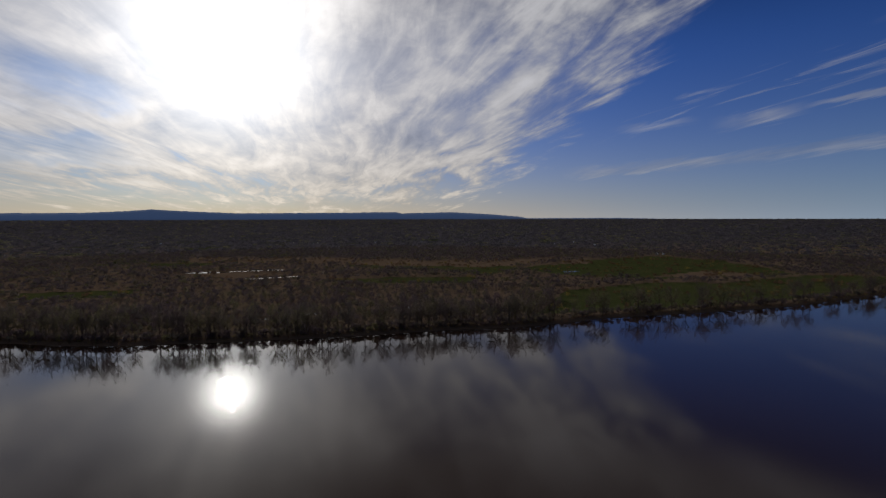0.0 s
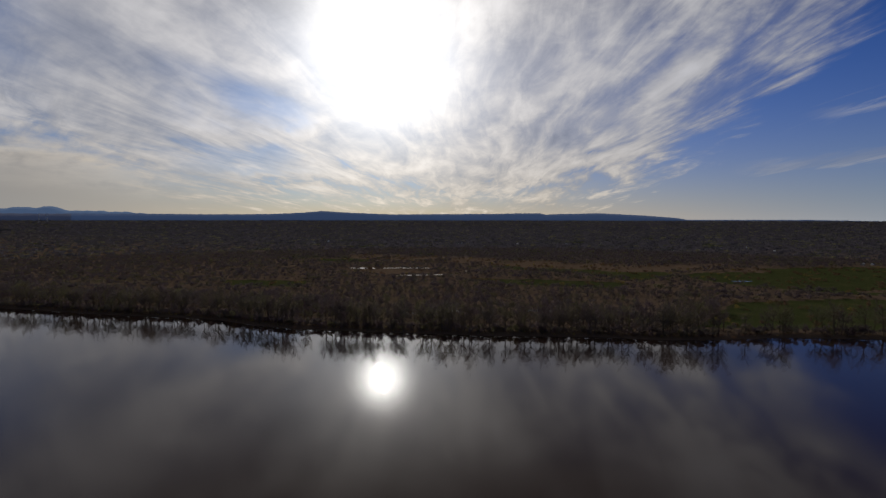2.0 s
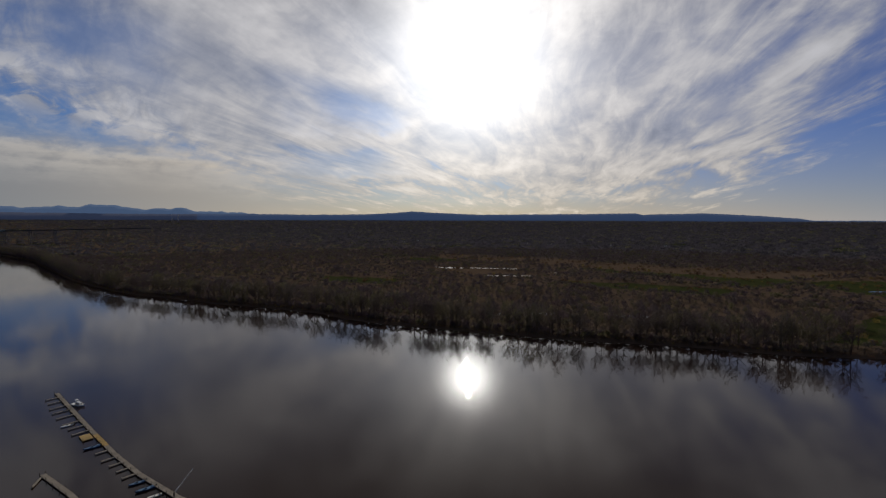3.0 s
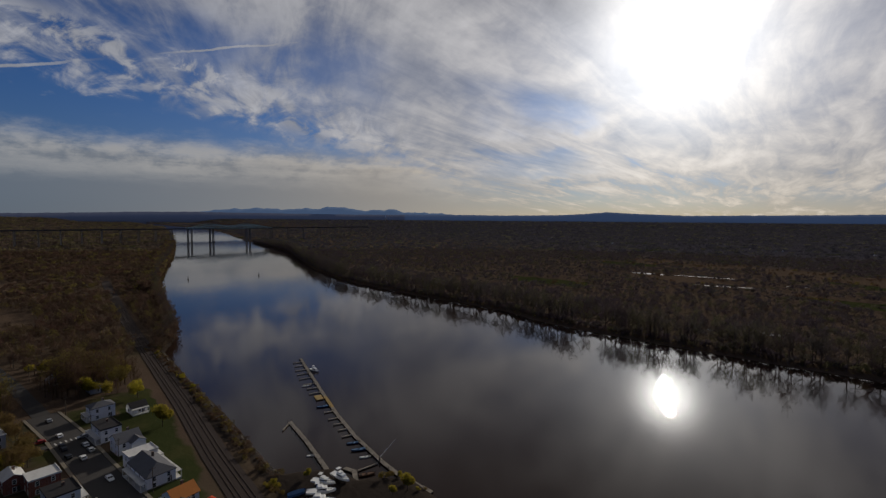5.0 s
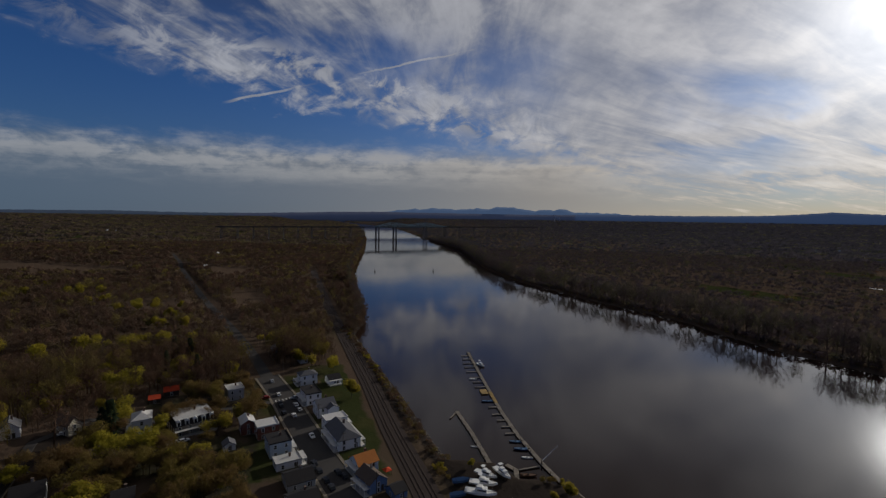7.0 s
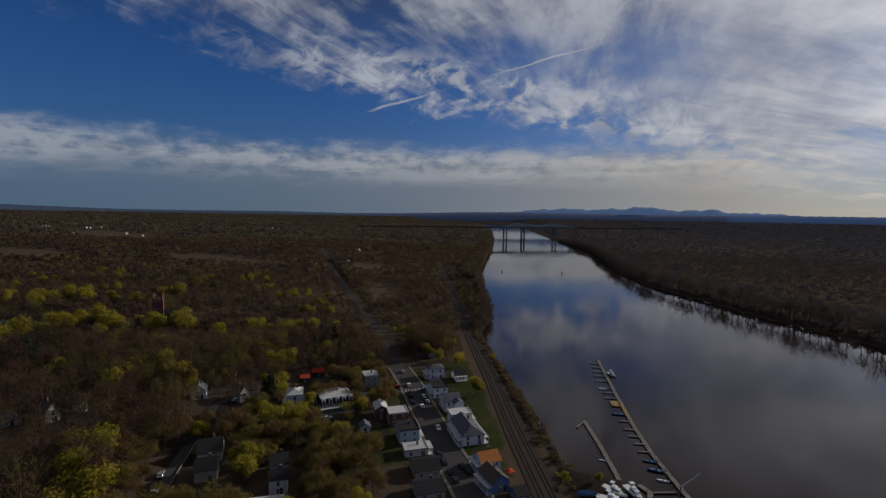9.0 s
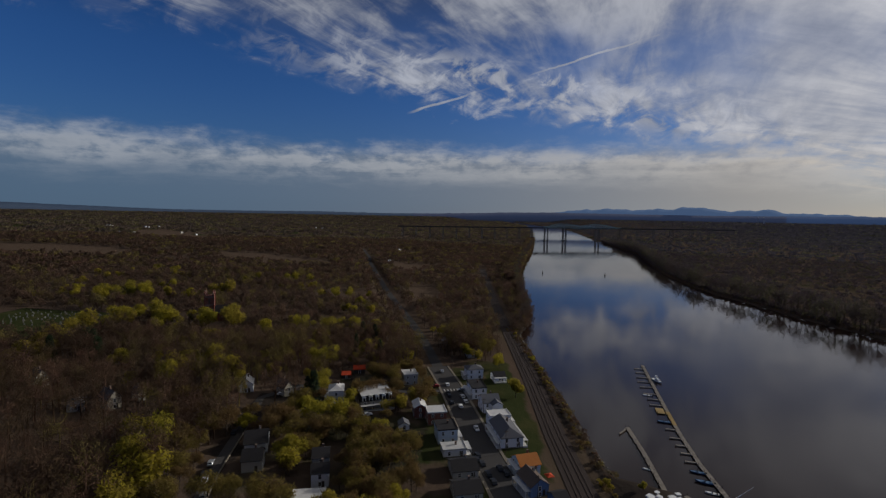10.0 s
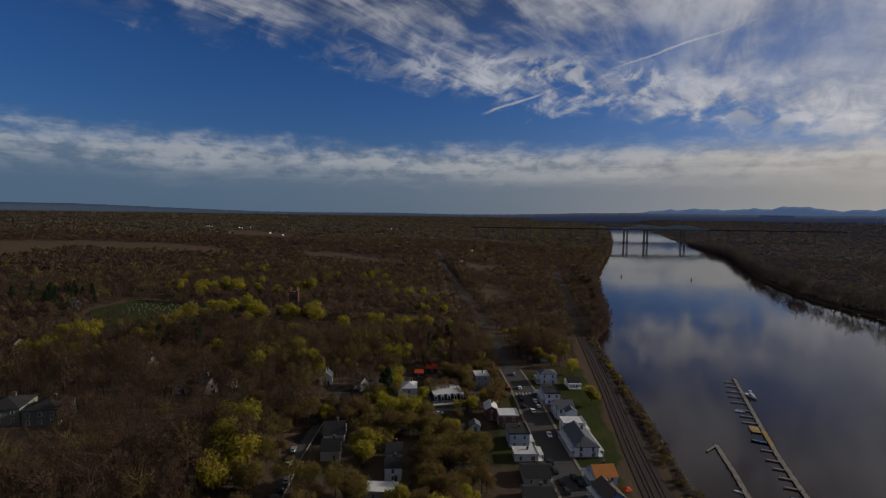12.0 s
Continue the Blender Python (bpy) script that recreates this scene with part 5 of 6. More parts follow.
# houses among the trees on the slope
house(-204, -194, 5.0, 8, 5.0, "gable", 3.0, CREAM_SIDING, GREY_ROOF, "cream gabled house in leafless woods", turn=150)
house(-190, -148.6, 5.5, 9, 5.0, "gable", 3.0, CREAM_SIDING, GREY_ROOF, "cream gabled house in leafless woods", turn=150)
house(-184, -161, 6, 7, 3.4, "hip", 1.8, GREY_SIDING, GREY_ROOF, "small grey house in leafless woods", floors=1, turn=125)
house(-200, -143.5, 3, 6, 4.0, "gable", 2.2, CREAM_SIDING, GREY_ROOF, "narrow cream house in leafless woods", turn=150)
house(-141, -186, 12, 13, 6.2, "hip", 2.6, SAGE_SIDING, DARK_ROOF, "large sage apartment house with a hipped dark roof", floors=2, turn=114)
house(-136, -199, 13, 14, 6.2, "hip", 2.8, SAGE_SIDING, DARK_ROOF, "large sage apartment house beside its twin", floors=2, turn=120)
house(-205, -282, 8, 11, 5.0, "gable", 3.6, CREAM_SIDING, BROWN_ROOF, "cream gabled house in the woods", turn=170)
house(-302, -360, 8, 9, 4.6, "hip", 2.2, GREY_SIDING, GREY_ROOF, "grey hip-roofed house by the cemetery", turn=130)


def build_church():
    root = new("church")
    z = float(height(-347, -193))
    root.matrix_basis = pose(-347, -193, z, 0, 0, 110)
    tagged(root, "red brick church with a pinnacled square tower", "church")
    bm = bmesh.new()
    box(bm, -3, 3, -3, 3, -1, 19.5)
    for sx in (-1, 1):
        for sy in (-1, 1):
            box(bm, sx * 3 - 0.55, sx * 3 + 0.55, sy * 3 - 0.55, sy * 3 + 0.55, -1, 20.5)
    part("tower", bm, RED_BRICK, root)
    for sx in (-1, 1):
        for sy in (-1, 1):
            bm = bmesh.new()
            rod(bm, (sx * 3, sy * 3, 20.5), (sx * 3, sy * 3, 24), 0.75, 0.05, 4)
            part("pinnacle", bm, RED_BRICK, root)
    bm = bmesh.new()
    for k in range(5):
        box(bm, -2.6 + k * 1.15, -2.0 + k * 1.15, -3.1, -2.9, 19.5, 20.3)
    box(bm, -0.7, 0.7, -3.06, -2.98, 13, 17)
    box(bm, -0.8, 0.8, -3.06, -2.98, 3.5, 7)
    part("louvre", bm, TIMBER, root, "dark louvred tower openings")
    for zz in (8.6, 12.0, 18.2):
        bm = bmesh.new()
        box(bm, -3.15, 3.15, -3.15, 3.15, zz, zz + 0.5)
        part("stone_band", bm, STONE, root, "pale stone band")
    bm = bmesh.new()
    box(bm, 2.5, 14, -4, 4.5, -1, 6)
    part("nave", bm, RED_BRICK, root)
    bm = bmesh.new()
    gable(bm, 11.8, 8.5, 6, 5, along="x", x0=8.3, y0=0.25)
    part("roof", bm, DARK_ROOF, root)
    for e in (2.6, 13.9):
        bm = bmesh.new()
        solid_tri(bm, [(-4, 6), (4.5, 6), (0.25, 11)], e, "x")
        part("gable_wall", bm, RED_BRICK, root)


build_church()


def build_gravestones():
    """Headstones in rows on the cemetery lawn."""
    rnd = random.Random(4)
    bm = bmesh.new()
    box(bm, -0.4, 0.4, -0.12, 0.12, -0.2, 0.95, 0.08)
    box(bm, -0.55, 0.55, -0.25, 0.25, -0.3, 0.12)
    stone = link("gravestone", bm, STONE)
    tagged(stone, "pale grey headstone on the cemetery lawn", "gravestone", "cemetery headstones")
    first = True
    for i in range(9):
        for j in range(13):
            x, y = -306 - i * 4.8 + rnd.uniform(-0.8, 0.8), -334 + j * 5.4 + rnd.uniform(-1, 1)
            if rnd.random() < 0.25 or not inside(np.array(x), np.array(y), LAWN[3]):
                continue
            m = pose(x, y, float(height(x, y)), rnd.uniform(-3, 3), 0, 120 + rnd.uniform(-8, 8))
            k = rnd.uniform(0.7, 1.25)
            ob = stone if first else copy_thing(stone, m)
            ob.matrix_basis = m
            ob.scale = (k, k, k)
            first = False


build_gravestones()


# ---- river works ----
def build_jetty(name, line, wide, label, fingers=(), fresh=(), side=-1):
    root = new(name)
    tagged(root, label, "jetty")
    rnd = random.Random(len(line))
    k = 0
    for (ax, ay), (bx, by) in zip(line, line[1:]):
        n = max(1, round(math.hypot(bx - ax, by - ay) / 6.0))
        for i in range(n):
            a = Vector((ax + (bx - ax) * i / n, ay + (by - ay) * i / n, 0.45))
            b = Vector((ax + (bx - ax) * (i + 0.985) / n, ay + (by - ay) * (i + 0.985) / n, 0.45))
            bm = bmesh.new()
            beam(bm, a, b, wide, 0.22)
            turn = (b - a).normalized()
            across = Vector((-turn.y, turn.x, 0))
            tint = YELLOW_PLANK if k in fresh else PLANK
            deck = part("deck_section", bm, tint, root, "fresh yellow planking" if k in fresh else "")
            plank = bpy.data.meshes.new("plank")
            one = bmesh.new()
            box(one, -wide * 0.5, wide * 0.5, -0.44, 0.44, -0.03, 0.03)
            one.to_mesh(plank)
            one.free()
            plank.materials.append(tint)
            spin = math.degrees(math.atan2(turn.y, turn.x)) - 90
            for s in np.arange(0.5, (b - a).length - 0.4, 1.0):
                p = a + turn * s
                shared("plank", plank, deck, pose(p.x, p.y, 0.60, rz=spin + rnd.uniform(-1.5, 1.5)))
            for s in (-1, 1):
                bm = bmesh.new()
                rod(bm, a + across * s * wide * 0.5 + Vector((0, 0, -2.5)), a + across * s * wide * 0.5 + Vector((0, 0, 1.1)), 0.14, 0.12, 7)
                part("mooring_post", bm, TIMBER, root)
            bm = bmesh.new()
            beam(bm, a + Vector((0, 0, -0.3)), b + Vector((0, 0, -0.3)), wide * 0.8, 0.36)
            part("float", bm, TIMBER, root)
            k += 1
    for fx, fy, tx, ty in fingers:
        bm = bmesh.new()
        beam(bm, (fx, fy, 0.4), (tx, ty, 0.4), 0.75, 0.3)
        rod(bm, (tx, ty, -2), (tx, ty, 1.0), 0.12, 0.12, 6)
        part("finger_pier", bm, PLANK, root)
    return root


MAIN = [(-317, 125), (-294, 120), (-240, 108.5), (-213, 103), (-187, 99), (-160, 97), (-147, 97), (-130, 100)]
FINGER_TIPS = [(-310, 117), (-302, 115), (-293, 112), (-285, 110), (-276, 108), (-265, 106), (-257, 105), (-249, 103), (-220, 99), (-211, 97), (-204, 96.5), (-197, 95.5), (-190, 94)]
build_jetty("jetty", MAIN, 1.9, "long weathered floating jetty with finger piers",
            [(tx + 1.0, float(np.interp(tx, [p[0] for p in MAIN], [p[1] for p in MAIN])), tx, ty) for tx, ty in FINGER_TIPS], fresh=(13, 14, 15))
build_jetty("jetty", [(-220, 81), (-196, 79.5), (-172, 77), (-161, 75.5)], 1.9, "short weathered floating jetty at the boatyard", [(-219, 80.5, -213, 75)])
build_jetty("jetty", [(-165, 82.5), (-160, 84.5), (-150, 80)], 2.0, "small bent landing stage at the boatyard", [(-160, 85, -160, 95)])


def build_platform():
    root = new("platform")
    tagged(root, "square timber platform beside the jetty", "platform")
    bm = bmesh.new()
    box(bm, -4, 3, -4, 0, 0.1, 0.5, 0.05)
    ob = part("deck", bm, YELLOW_PLANK, root)
    root.matrix_basis = pose(-240, 107, 0.1, 0, 0, -12)
    for px in (-3.8, 2.8):
        bm = bmesh.new()
        rod(bm, (px, -3.8, -2), (px, -3.8, 1.2), 0.13, 0.13, 7)
        part("mooring_post", bm, TIMBER, root)


build_platform()


BARGE = worn("barge_steel", (0.13, 0.075, 0.05), 0.8, 0.2, spread=0.6)


def boat(kind, long, hull_mat, label):
    """A boat with its bow along +y, on its keel at z = 0."""
    root = new("boat")
    tagged(root, label, "boat", "moored and stored boats")
    wide, deep = long * 0.31, long * 0.13
    ribs = []
    for s, k, sheer, keel in ((0, 0.86, 0.0, 0.10), (0.2, 0.97, 0.0, 0.02), (0.45, 1.0, 0.04, 0.0), (0.7, 0.82, 0.12, 0.05), (0.88, 0.45, 0.22, 0.25), (1.0, 0.03, 0.30, 0.7)):
        y, h = (s - 0.5) * long, deep * (1 + sheer)
        ribs.append([(-wide / 2 * k, y, h), (-wide / 2 * k * 0.86, y, deep * 0.45 + keel * deep * 0.3), (0, y, deep * keel), (wide / 2 * k * 0.86, y, deep * 0.45 + keel * deep * 0.3), (wide / 2 * k, y, h)])
    bm = bmesh.new()
    vs = [[bm.verts.new(p) for p in rib] for rib in ribs]
    for a, b in zip(vs, vs[1:]):
        for i in range(4):
            bm.faces.new((a[i], a[i + 1], b[i + 1], b[i]))
    bm.faces.new(vs[0])
    bmesh.ops.recalc_face_normals(bm, faces=bm.faces)
    part("hull", bm, hull_mat, root, smooth=False)
    bm = bmesh.new()
    rows = [[bm.verts.new((p[0] * 0.96, p[1], p[2] - 0.06)) for p in (rib[0], rib[4])] for rib in ribs]
    for a, b in zip(rows, rows[1:]):
        bm.faces.new((a[0], b[0], b[1], a[1]))
    part("deck", bm, BARGE if hull_mat == BARGE else TARP if hull_mat == NAVY else WHITE_GEL, root)
    if kind == "cruiser":
        bm = bmesh.new()
        box(bm, -wide * 0.34, wide * 0.34, -long * 0.16, long * 0.2, deep, deep + long * 0.12, 0.15)
        box(bm, -wide * 0.30, wide * 0.30, -long * 0.12, long * 0.06, deep + long * 0.12, deep + long * 0.17, 0.1)
        part("cabin", bm, WHITE_GEL, root)
        bm = bmesh.new()
        box(bm, -wide * 0.35, wide * 0.35, -long * 0.1, long * 0.17, deep + long * 0.05, deep + long * 0.095)
        part("window_band", bm, GLASS, root, "dark cabin glass")
        bm = bmesh.new()
        for sx in (-1, 1):
            beam(bm, (sx * wide * 0.28, -long * 0.1, deep + long * 0.16), (sx * wide * 0.26, -long * 0.13, deep + long * 0.27), 0.08)
        box(bm, -wide * 0.3, wide * 0.3, -long * 0.2, -long * 0.05, deep + long * 0.27, deep + long * 0.28)
        part("radar_arch", bm, WHITE_GEL, root)
        bm = bmesh.new()
        for sx in (-1, 1):
            for k in range(5):
                s = 0.1 + k * 0.08
                beam(bm, (sx * wide * (0.46 - k * 0.075), s * long, deep * 1.1), (sx * wide * (0.46 - k * 0.075), s * long, deep * 1.1 + 0.7), 0.04)
            beam(bm, (sx * wide * 0.46, 0.1 * long, deep * 1.1 + 0.7), (sx * wide * 0.14, 0.44 * long, deep * 1.1 + 0.75), 0.05)
        part("bow_rail", bm, STEEL, root)
    else:
        bm = bmesh.new()
        box(bm, -wide * 0.3, wide * 0.3, -0.05 * long, 0.0, deep, deep + 0.55)
        part("windscreen", bm, GLASS, root)
        bm = bmesh.new()
        box(bm, -wide * 0.34, wide * 0.34, -0.42 * long, -0.1 * long, deep * 0.7, deep * 0.9)
        box(bm, -wide * 0.3, wide * 0.3, -0.4 * long, -0.32 * long, deep * 0.9, deep + 0.25)
        part("seat", bm, TARP if hull_mat == NAVY else TIMBER, root)
        bm = bmesh.new()
        box(bm, -0.22, 0.22, -long * 0.5 - 0.5, -long * 0.5, deep * 0.2, deep + 0.5, 0.08)
        part("outboard_motor", bm, RUBBER, root)
    return root


def afloat(ob, x, y, turn, z=-0.25):
    ob.matrix_basis = pose(x, y, z, 0, 0, turn)
    return ob


afloat(boat("cruiser", 8.5, WHITE_GEL, "white cabin cruiser moored at the jetty's end"), -287, 122.5, -75)
afloat(boat("open", 5.2, WHITE_GEL, "small white open boat moored at a finger pier"), -263, 107.2, 170)
afloat(boat("open", 6.2, NAVY, "blue runabout moored beside the timber platform"), -228, 101.5, 165)
afloat(boat("open", 5.6, NAVY, "dark blue open boat moored at the jetty"), -182, 95.2, 160)
afloat(boat("open", 6.6, NAVY, "dark blue runabout moored at the jetty"), -175, 94.4, 160)
afloat(boat("open", 4.8, WHITE_GEL, "white open boat moored at the jetty"), -168, 93.6, 160)
afloat(boat("open", 4.2, WHITE_GEL, "white skiff moored at the boatyard jetty"), -183, 76.4, 160)
for bx, by, bt, long in ((-150.9, 67.4, -52, 9.0), (-145.7, 64.2, -30, 10.0), (-140.6, 61, -32, 11.0), (-150.0, 73.6, -76, 9.2)):
    z = float(height(bx, by))
    ob = boat("cruiser", long, WHITE_GEL, "white cabin cruiser laid up on stands in the boatyard")
    bm = bmesh.new()
    for sx in (-1, 1):
        for sy in (-0.28, 0.2):
            beam(bm, (sx * long * 0.13, sy * long, 0.5), (sx * long * 0.2, sy * long, -1.0), 0.12)
    box(bm, -0.25, 0.25, -long * 0.35, long * 0.3, -1.0, 0.06)
    part("stand", bm, TIMBER, ob)
    afloat(ob, bx, by, bt, z + 0.95)


afloat(boat("open", 6.5, BARGE, "rusty brown work barge moored at the landing stage"), -155.5, 87.6, -20)


def covered_boat(x, y, turn, long):
    root = new("covered_boat")
    tagged(root, "boat under a blue tarpaulin in the boatyard", "boat", "moored and stored boats")
    bm = bmesh.new()
    w = long * 0.3
    rows = []
    for s, k in ((-0.5, 0.8), (-0.25, 1), (0.1, 1), (0.35, 0.7), (0.52, 0.1)):
        rows.append([bm.verts.new(p) for p in ((-w / 2 * k, s * long, 0.3), (-w / 2 * k, s * long, 1.2), (0, s * long, 2.2 - abs(s) * 0.8), (w / 2 * k, s * long, 1.2), (w / 2 * k, s * long, 0.3))])
    for a, b in zip(rows, rows[1:]):
        for i in range(4):
            bm.faces.new((a[i], a[i + 1], b[i + 1], b[i]))
    bm.faces.new(rows[0]), bm.faces.new(rows[-1][::-1])
    part("tarpaulin", bm, TARP, root)
    bm = bmesh.new()
    box(bm, -w * 0.3, w * 0.3, -long * 0.4, long * 0.3, -0.4, 0.4)
    part("cradle", bm, TIMBER, root)
    root.matrix_basis = pose(x, y, float(height(x, y)) + 0.4, 0, 0, turn)


covered_boat(-151, 57.5, -8, 6.0)
covered_boat(-144, 54, -6, 5.6)


def build_crane():
    root = new("mast_crane")
    tagged(root, "slender pale boom leaning out over the jetty", "crane")
    bm = bmesh.new()
    beam(bm, (0, 0, -1.5), (0, 0, 1.6), 0.35)
    part("post", bm, STEEL, root)
    bm = bmesh.new()
    rod(bm, (0, 0, 1.2), (-4, 10, 4.4), 0.13, 0.07, 6)
    part("boom", bm, WHITE_GEL, root)
    root.matrix_basis = pose(-161, 96.5, 0.6)


build_crane()
house(-132, 51, 8, 19, 2.8, "flat", 0.4, GREY_SIDING, PALE_ROOF, "long low boatyard shed with a pale roof", floors=1, chimney=False, name="boat_shed", turn=-8)


def marker(x, y):
    root = new("channel_marker")
    tagged(root, "dark channel buoy standing in the river", "buoy", "channel buoys")
    bm = bmesh.new()
    rod(bm, (0, 0, -0.6), (0, 0, 1.2), 1.1, 1.0, 10)
    part("float", bm, TIMBER, root)
    bm = bmesh.new()
    rod(bm, (0, 0, 1.2), (0, 0, 5), 0.7, 0.25, 6)
    rod(bm, (0, 0, 5), (0, 0, 5.6), 0.35, 0.3, 6)
    part("tower", bm, TIMBER, root)
    root.matrix_basis = pose(x, y, 0)


marker(-839, 146)
marker(-826, 253)


# ---- the bridges down river ----
DECK_STEEL = worn("deck_steel", (0.05, 0.055, 0.06), 0.7, grain=0.2)

def truss_bridge(name, ax, ay, bx, by, deck, peaks, ends, piers, crest, label, mat):
    """A long viaduct with a cantilever truss over the channel; along is measured in metres from (ax, ay)."""
    root = new(name)
    tagged(root, label, "bridge")
    length = math.hypot(bx - ax, by - ay)
    root.matrix_basis = pose(ax, ay, 0, 0, 0, math.degrees(math.atan2(by - ay, bx - ax)))
    bm = bmesh.new()
    box(bm, 0, length, -6.5, 6.5, deck - 0.7, deck)
    for sy in (-1, 1):
        box(bm, 0, length, sy * 5.5 - 0.5, sy * 5.5 + 0.5, deck - 2.6, deck - 0.7)
        box(bm, 0, length, sy * 6.4 - 0.12, sy * 6.4 + 0.12, deck, deck + 1.1)
    part("deck", bm, mat, root)
    for p, base in piers:
        bm = bmesh.new()
        for sy in (-1, 1):
            box(bm, p - base * 0.62, p + base * 0.62, sy * 4.6 - base * 0.5, sy * 4.6 + base * 0.5, -3, deck - 2.5, 0.3)
        box(bm, p - base * 0.75, p + base * 0.75, -6.5, 6.5, deck - 4, deck - 2.4)
        if base > 1.5:
            box(bm, p - base * 1.0, p + base * 1.0, -7.5, 7.5, -3, 3)
            box(bm, p - base * 0.9, p + base * 0.9, -4, 4, deck * 0.5 - 1.5, deck * 0.5 + 1.5)
        part("pier", bm, PIER, root)
    s0, s1 = ends
    n = 20
    xs = [s0 + (s1 - s0) * i / n for i in range(n + 1)]

    def top(x):
        near = min(abs(x - p) for p in peaks)
        span = (peaks[1] - peaks[0])
        return deck + 2.5 + (crest - 2.5) * (0.42 + 0.58 * math.cos(min(near / span, 0.5) * math.pi) ** 1.4) * min(1.0, (x - s0) / (0.35 * span) + 0.05, (s1 - x) / (0.35 * span) + 0.05)
    for sy in (-6.8, 6.8):
        bm = bmesh.new()
        for i in range(n):
            a, b = xs[i], xs[i + 1]
            beam(bm, (a, sy, top(a)), (b, sy, top(b)), 1.0)
            beam(bm, (a, sy, deck - 1), (a, sy, top(a)), 0.6)
            beam(bm, (a, sy, deck if i % 2 else top(a)), (b, sy, top(b) if i % 2 else deck), 0.6)
            beam(bm, (a, sy, deck - 1.2), (b, sy, deck - 1.2), 0.9)
        part("truss", bm, TEAL, root, "teal painted steel truss")
    bm = bmesh.new()
    for i in range(0, n + 1, 2):
        beam(bm, (xs[i], -6.8, top(xs[i])), (xs[i], 6.8, top(xs[i])), 0.7)
    part("cross_bracing", bm, TEAL, root)


LAND_PIERS = [(16 + 56 * k, 1.0) for k in range(11)]
truss_bridge("highway_bridge", -1851, -256, -2280, 1295, 57.0, (720, 878), (630, 992), LAND_PIERS + [(634, 2.4), (720, 2.6), (878, 2.4), (992, 1.4), (1080, 1.3), (1170, 1.3), (1260, 1.3), (1360, 1.3), (1470, 1.3)], 18, "teal steel truss bridge on tall concrete piers", DECK_STEEL)
truss_bridge("rail_bridge", -1893, -256, -2322, 1320, 56.0, (742, 905), (655, 1015), LAND_PIERS + [(655, 2.2), (742, 2.5), (905, 2.3), (1015, 1.3), (1100, 1.2), (1190, 1.2), (1290, 1.2), (1400, 1.2)], 13, "dark steel railway bridge on tall concrete piers", DECK_STEEL)


def transmission_tower(az, dist, tall):
    """A lattice tower: four tapering legs, braces and two cross arms."""
    root = new("transmission_tower")
    tagged(root, "pale slender lattice tower standing on the far plain", "tower", "lattice towers")
    x, y = -math.sin(radians(az)) * dist, math.cos(radians(az)) * dist
    legs = [(sx, sy) for sx in (-1, 1) for sy in (-1, 1)]
    for sx, sy in legs:
        bm = bmesh.new()
        beam(bm, (sx * 5, sy * 5, -2), (sx * 1.2, sy * 1.2, tall), 1.1)
        part("leg", bm, TRIM, root)
    for k in range(4):
        z0, z1 = tall * k / 4, tall * (k + 1) / 4
        w0, w1 = 5 - 3.8 * k / 4, 5 - 3.8 * (k + 1) / 4
        bm = bmesh.new()
        for sy in (-1, 1):
            beam(bm, (-w0, sy * w0, z0), (w1, sy * w1, z1), 0.6)
            beam(bm, (w0, sy * w0, z0), (-w1, sy * w1, z1), 0.6)
        part("brace", bm, TRIM, root)
    for z in (tall * 0.8, tall * 0.95):
        bm = bmesh.new()
        beam(bm, (-7, 0, z), (7, 0, z), 0.8)
        part("crossarm", bm, TRIM, root)
    root.matrix_basis = pose(x, y, float(height(x, y)), 0, 0, az)


transmission_tower(58.35, 4300, 58)
transmission_tower(57.8, 4350, 54)


# ---- cars ----
def build_car(paint, label):
    root = new("car")
    tagged(root, label, "car", "parked cars")
    prof = [(-2.2, 0.35), (-2.2, 0.85), (-1.95, 1.0), (-1.5, 1.42), (0.35, 1.46), (1.05, 1.0), (2.05, 0.85), (2.2, 0.6), (2.2, 0.35)]
    bm = bmesh.new()
    l, r = [bm.verts.new((-0.88, y, z)) for y, z in prof], [bm.verts.new((0.88, y, z)) for y, z in prof]
    bm.faces.new(l), bm.faces.new(r[::-1])
    for i in range(len(prof)):
        j = (i + 1) % len(prof)
        bm.faces.new((l[i], r[i], r[j], l[j]))
    bmesh.ops.recalc_face_normals(bm, faces=bm.faces)
    bmesh.ops.bevel(bm, geom=bm.edges[:], offset=0.07, segments=1, affect="EDGES")
    body = part("body", bm, paint, root)
    bm = bmesh.new()
    for sx in (-1, 1):
        solid_quad(bm, [(sx * 0.89, -1.55, 1.02), (sx * 0.89, 0.85, 1.02), (sx * 0.86, 0.3, 1.38), (sx * 0.86, -1.35, 1.36)])
    solid_quad(bm, [(-0.75, 1.02, 1.04), (0.75, 1.02, 1.04), (0.7, 0.42, 1.44), (-0.7, 0.42, 1.44)])
    solid_quad(bm, [(-0.75, -1.93, 1.05), (0.75, -1.93, 1.05), (0.7, -1.55, 1.41), (-0.7, -1.55, 1.41)])
    part("glass", bm, GLASS, body)
    for sx in (-1, 1):
        for sy in (-1.35, 1.4):
            bm = bmesh.new()
            rod(bm, (sx * 0.72, sy, 0.33), (sx * 0.92, sy, 0.33), 0.33, 0.33, 12)
            part("wheel", bm, RUBBER, root)
    return root


def solid_quad(bm, pts):
    v = [Vector(p) for p in pts]
    n = (v[1] - v[0]).cross(v[3] - v[0]).normalized() * 0.015
    a, b = [bm.verts.new(p - n) for p in v], [bm.verts.new(p + n) for p in v]
    bm.faces.new(a[::-1]), bm.faces.new(b)
    for i in range(4):
        j = (i + 1) % 4
        bm.faces.new((a[i], a[j], b[j], b[i]))


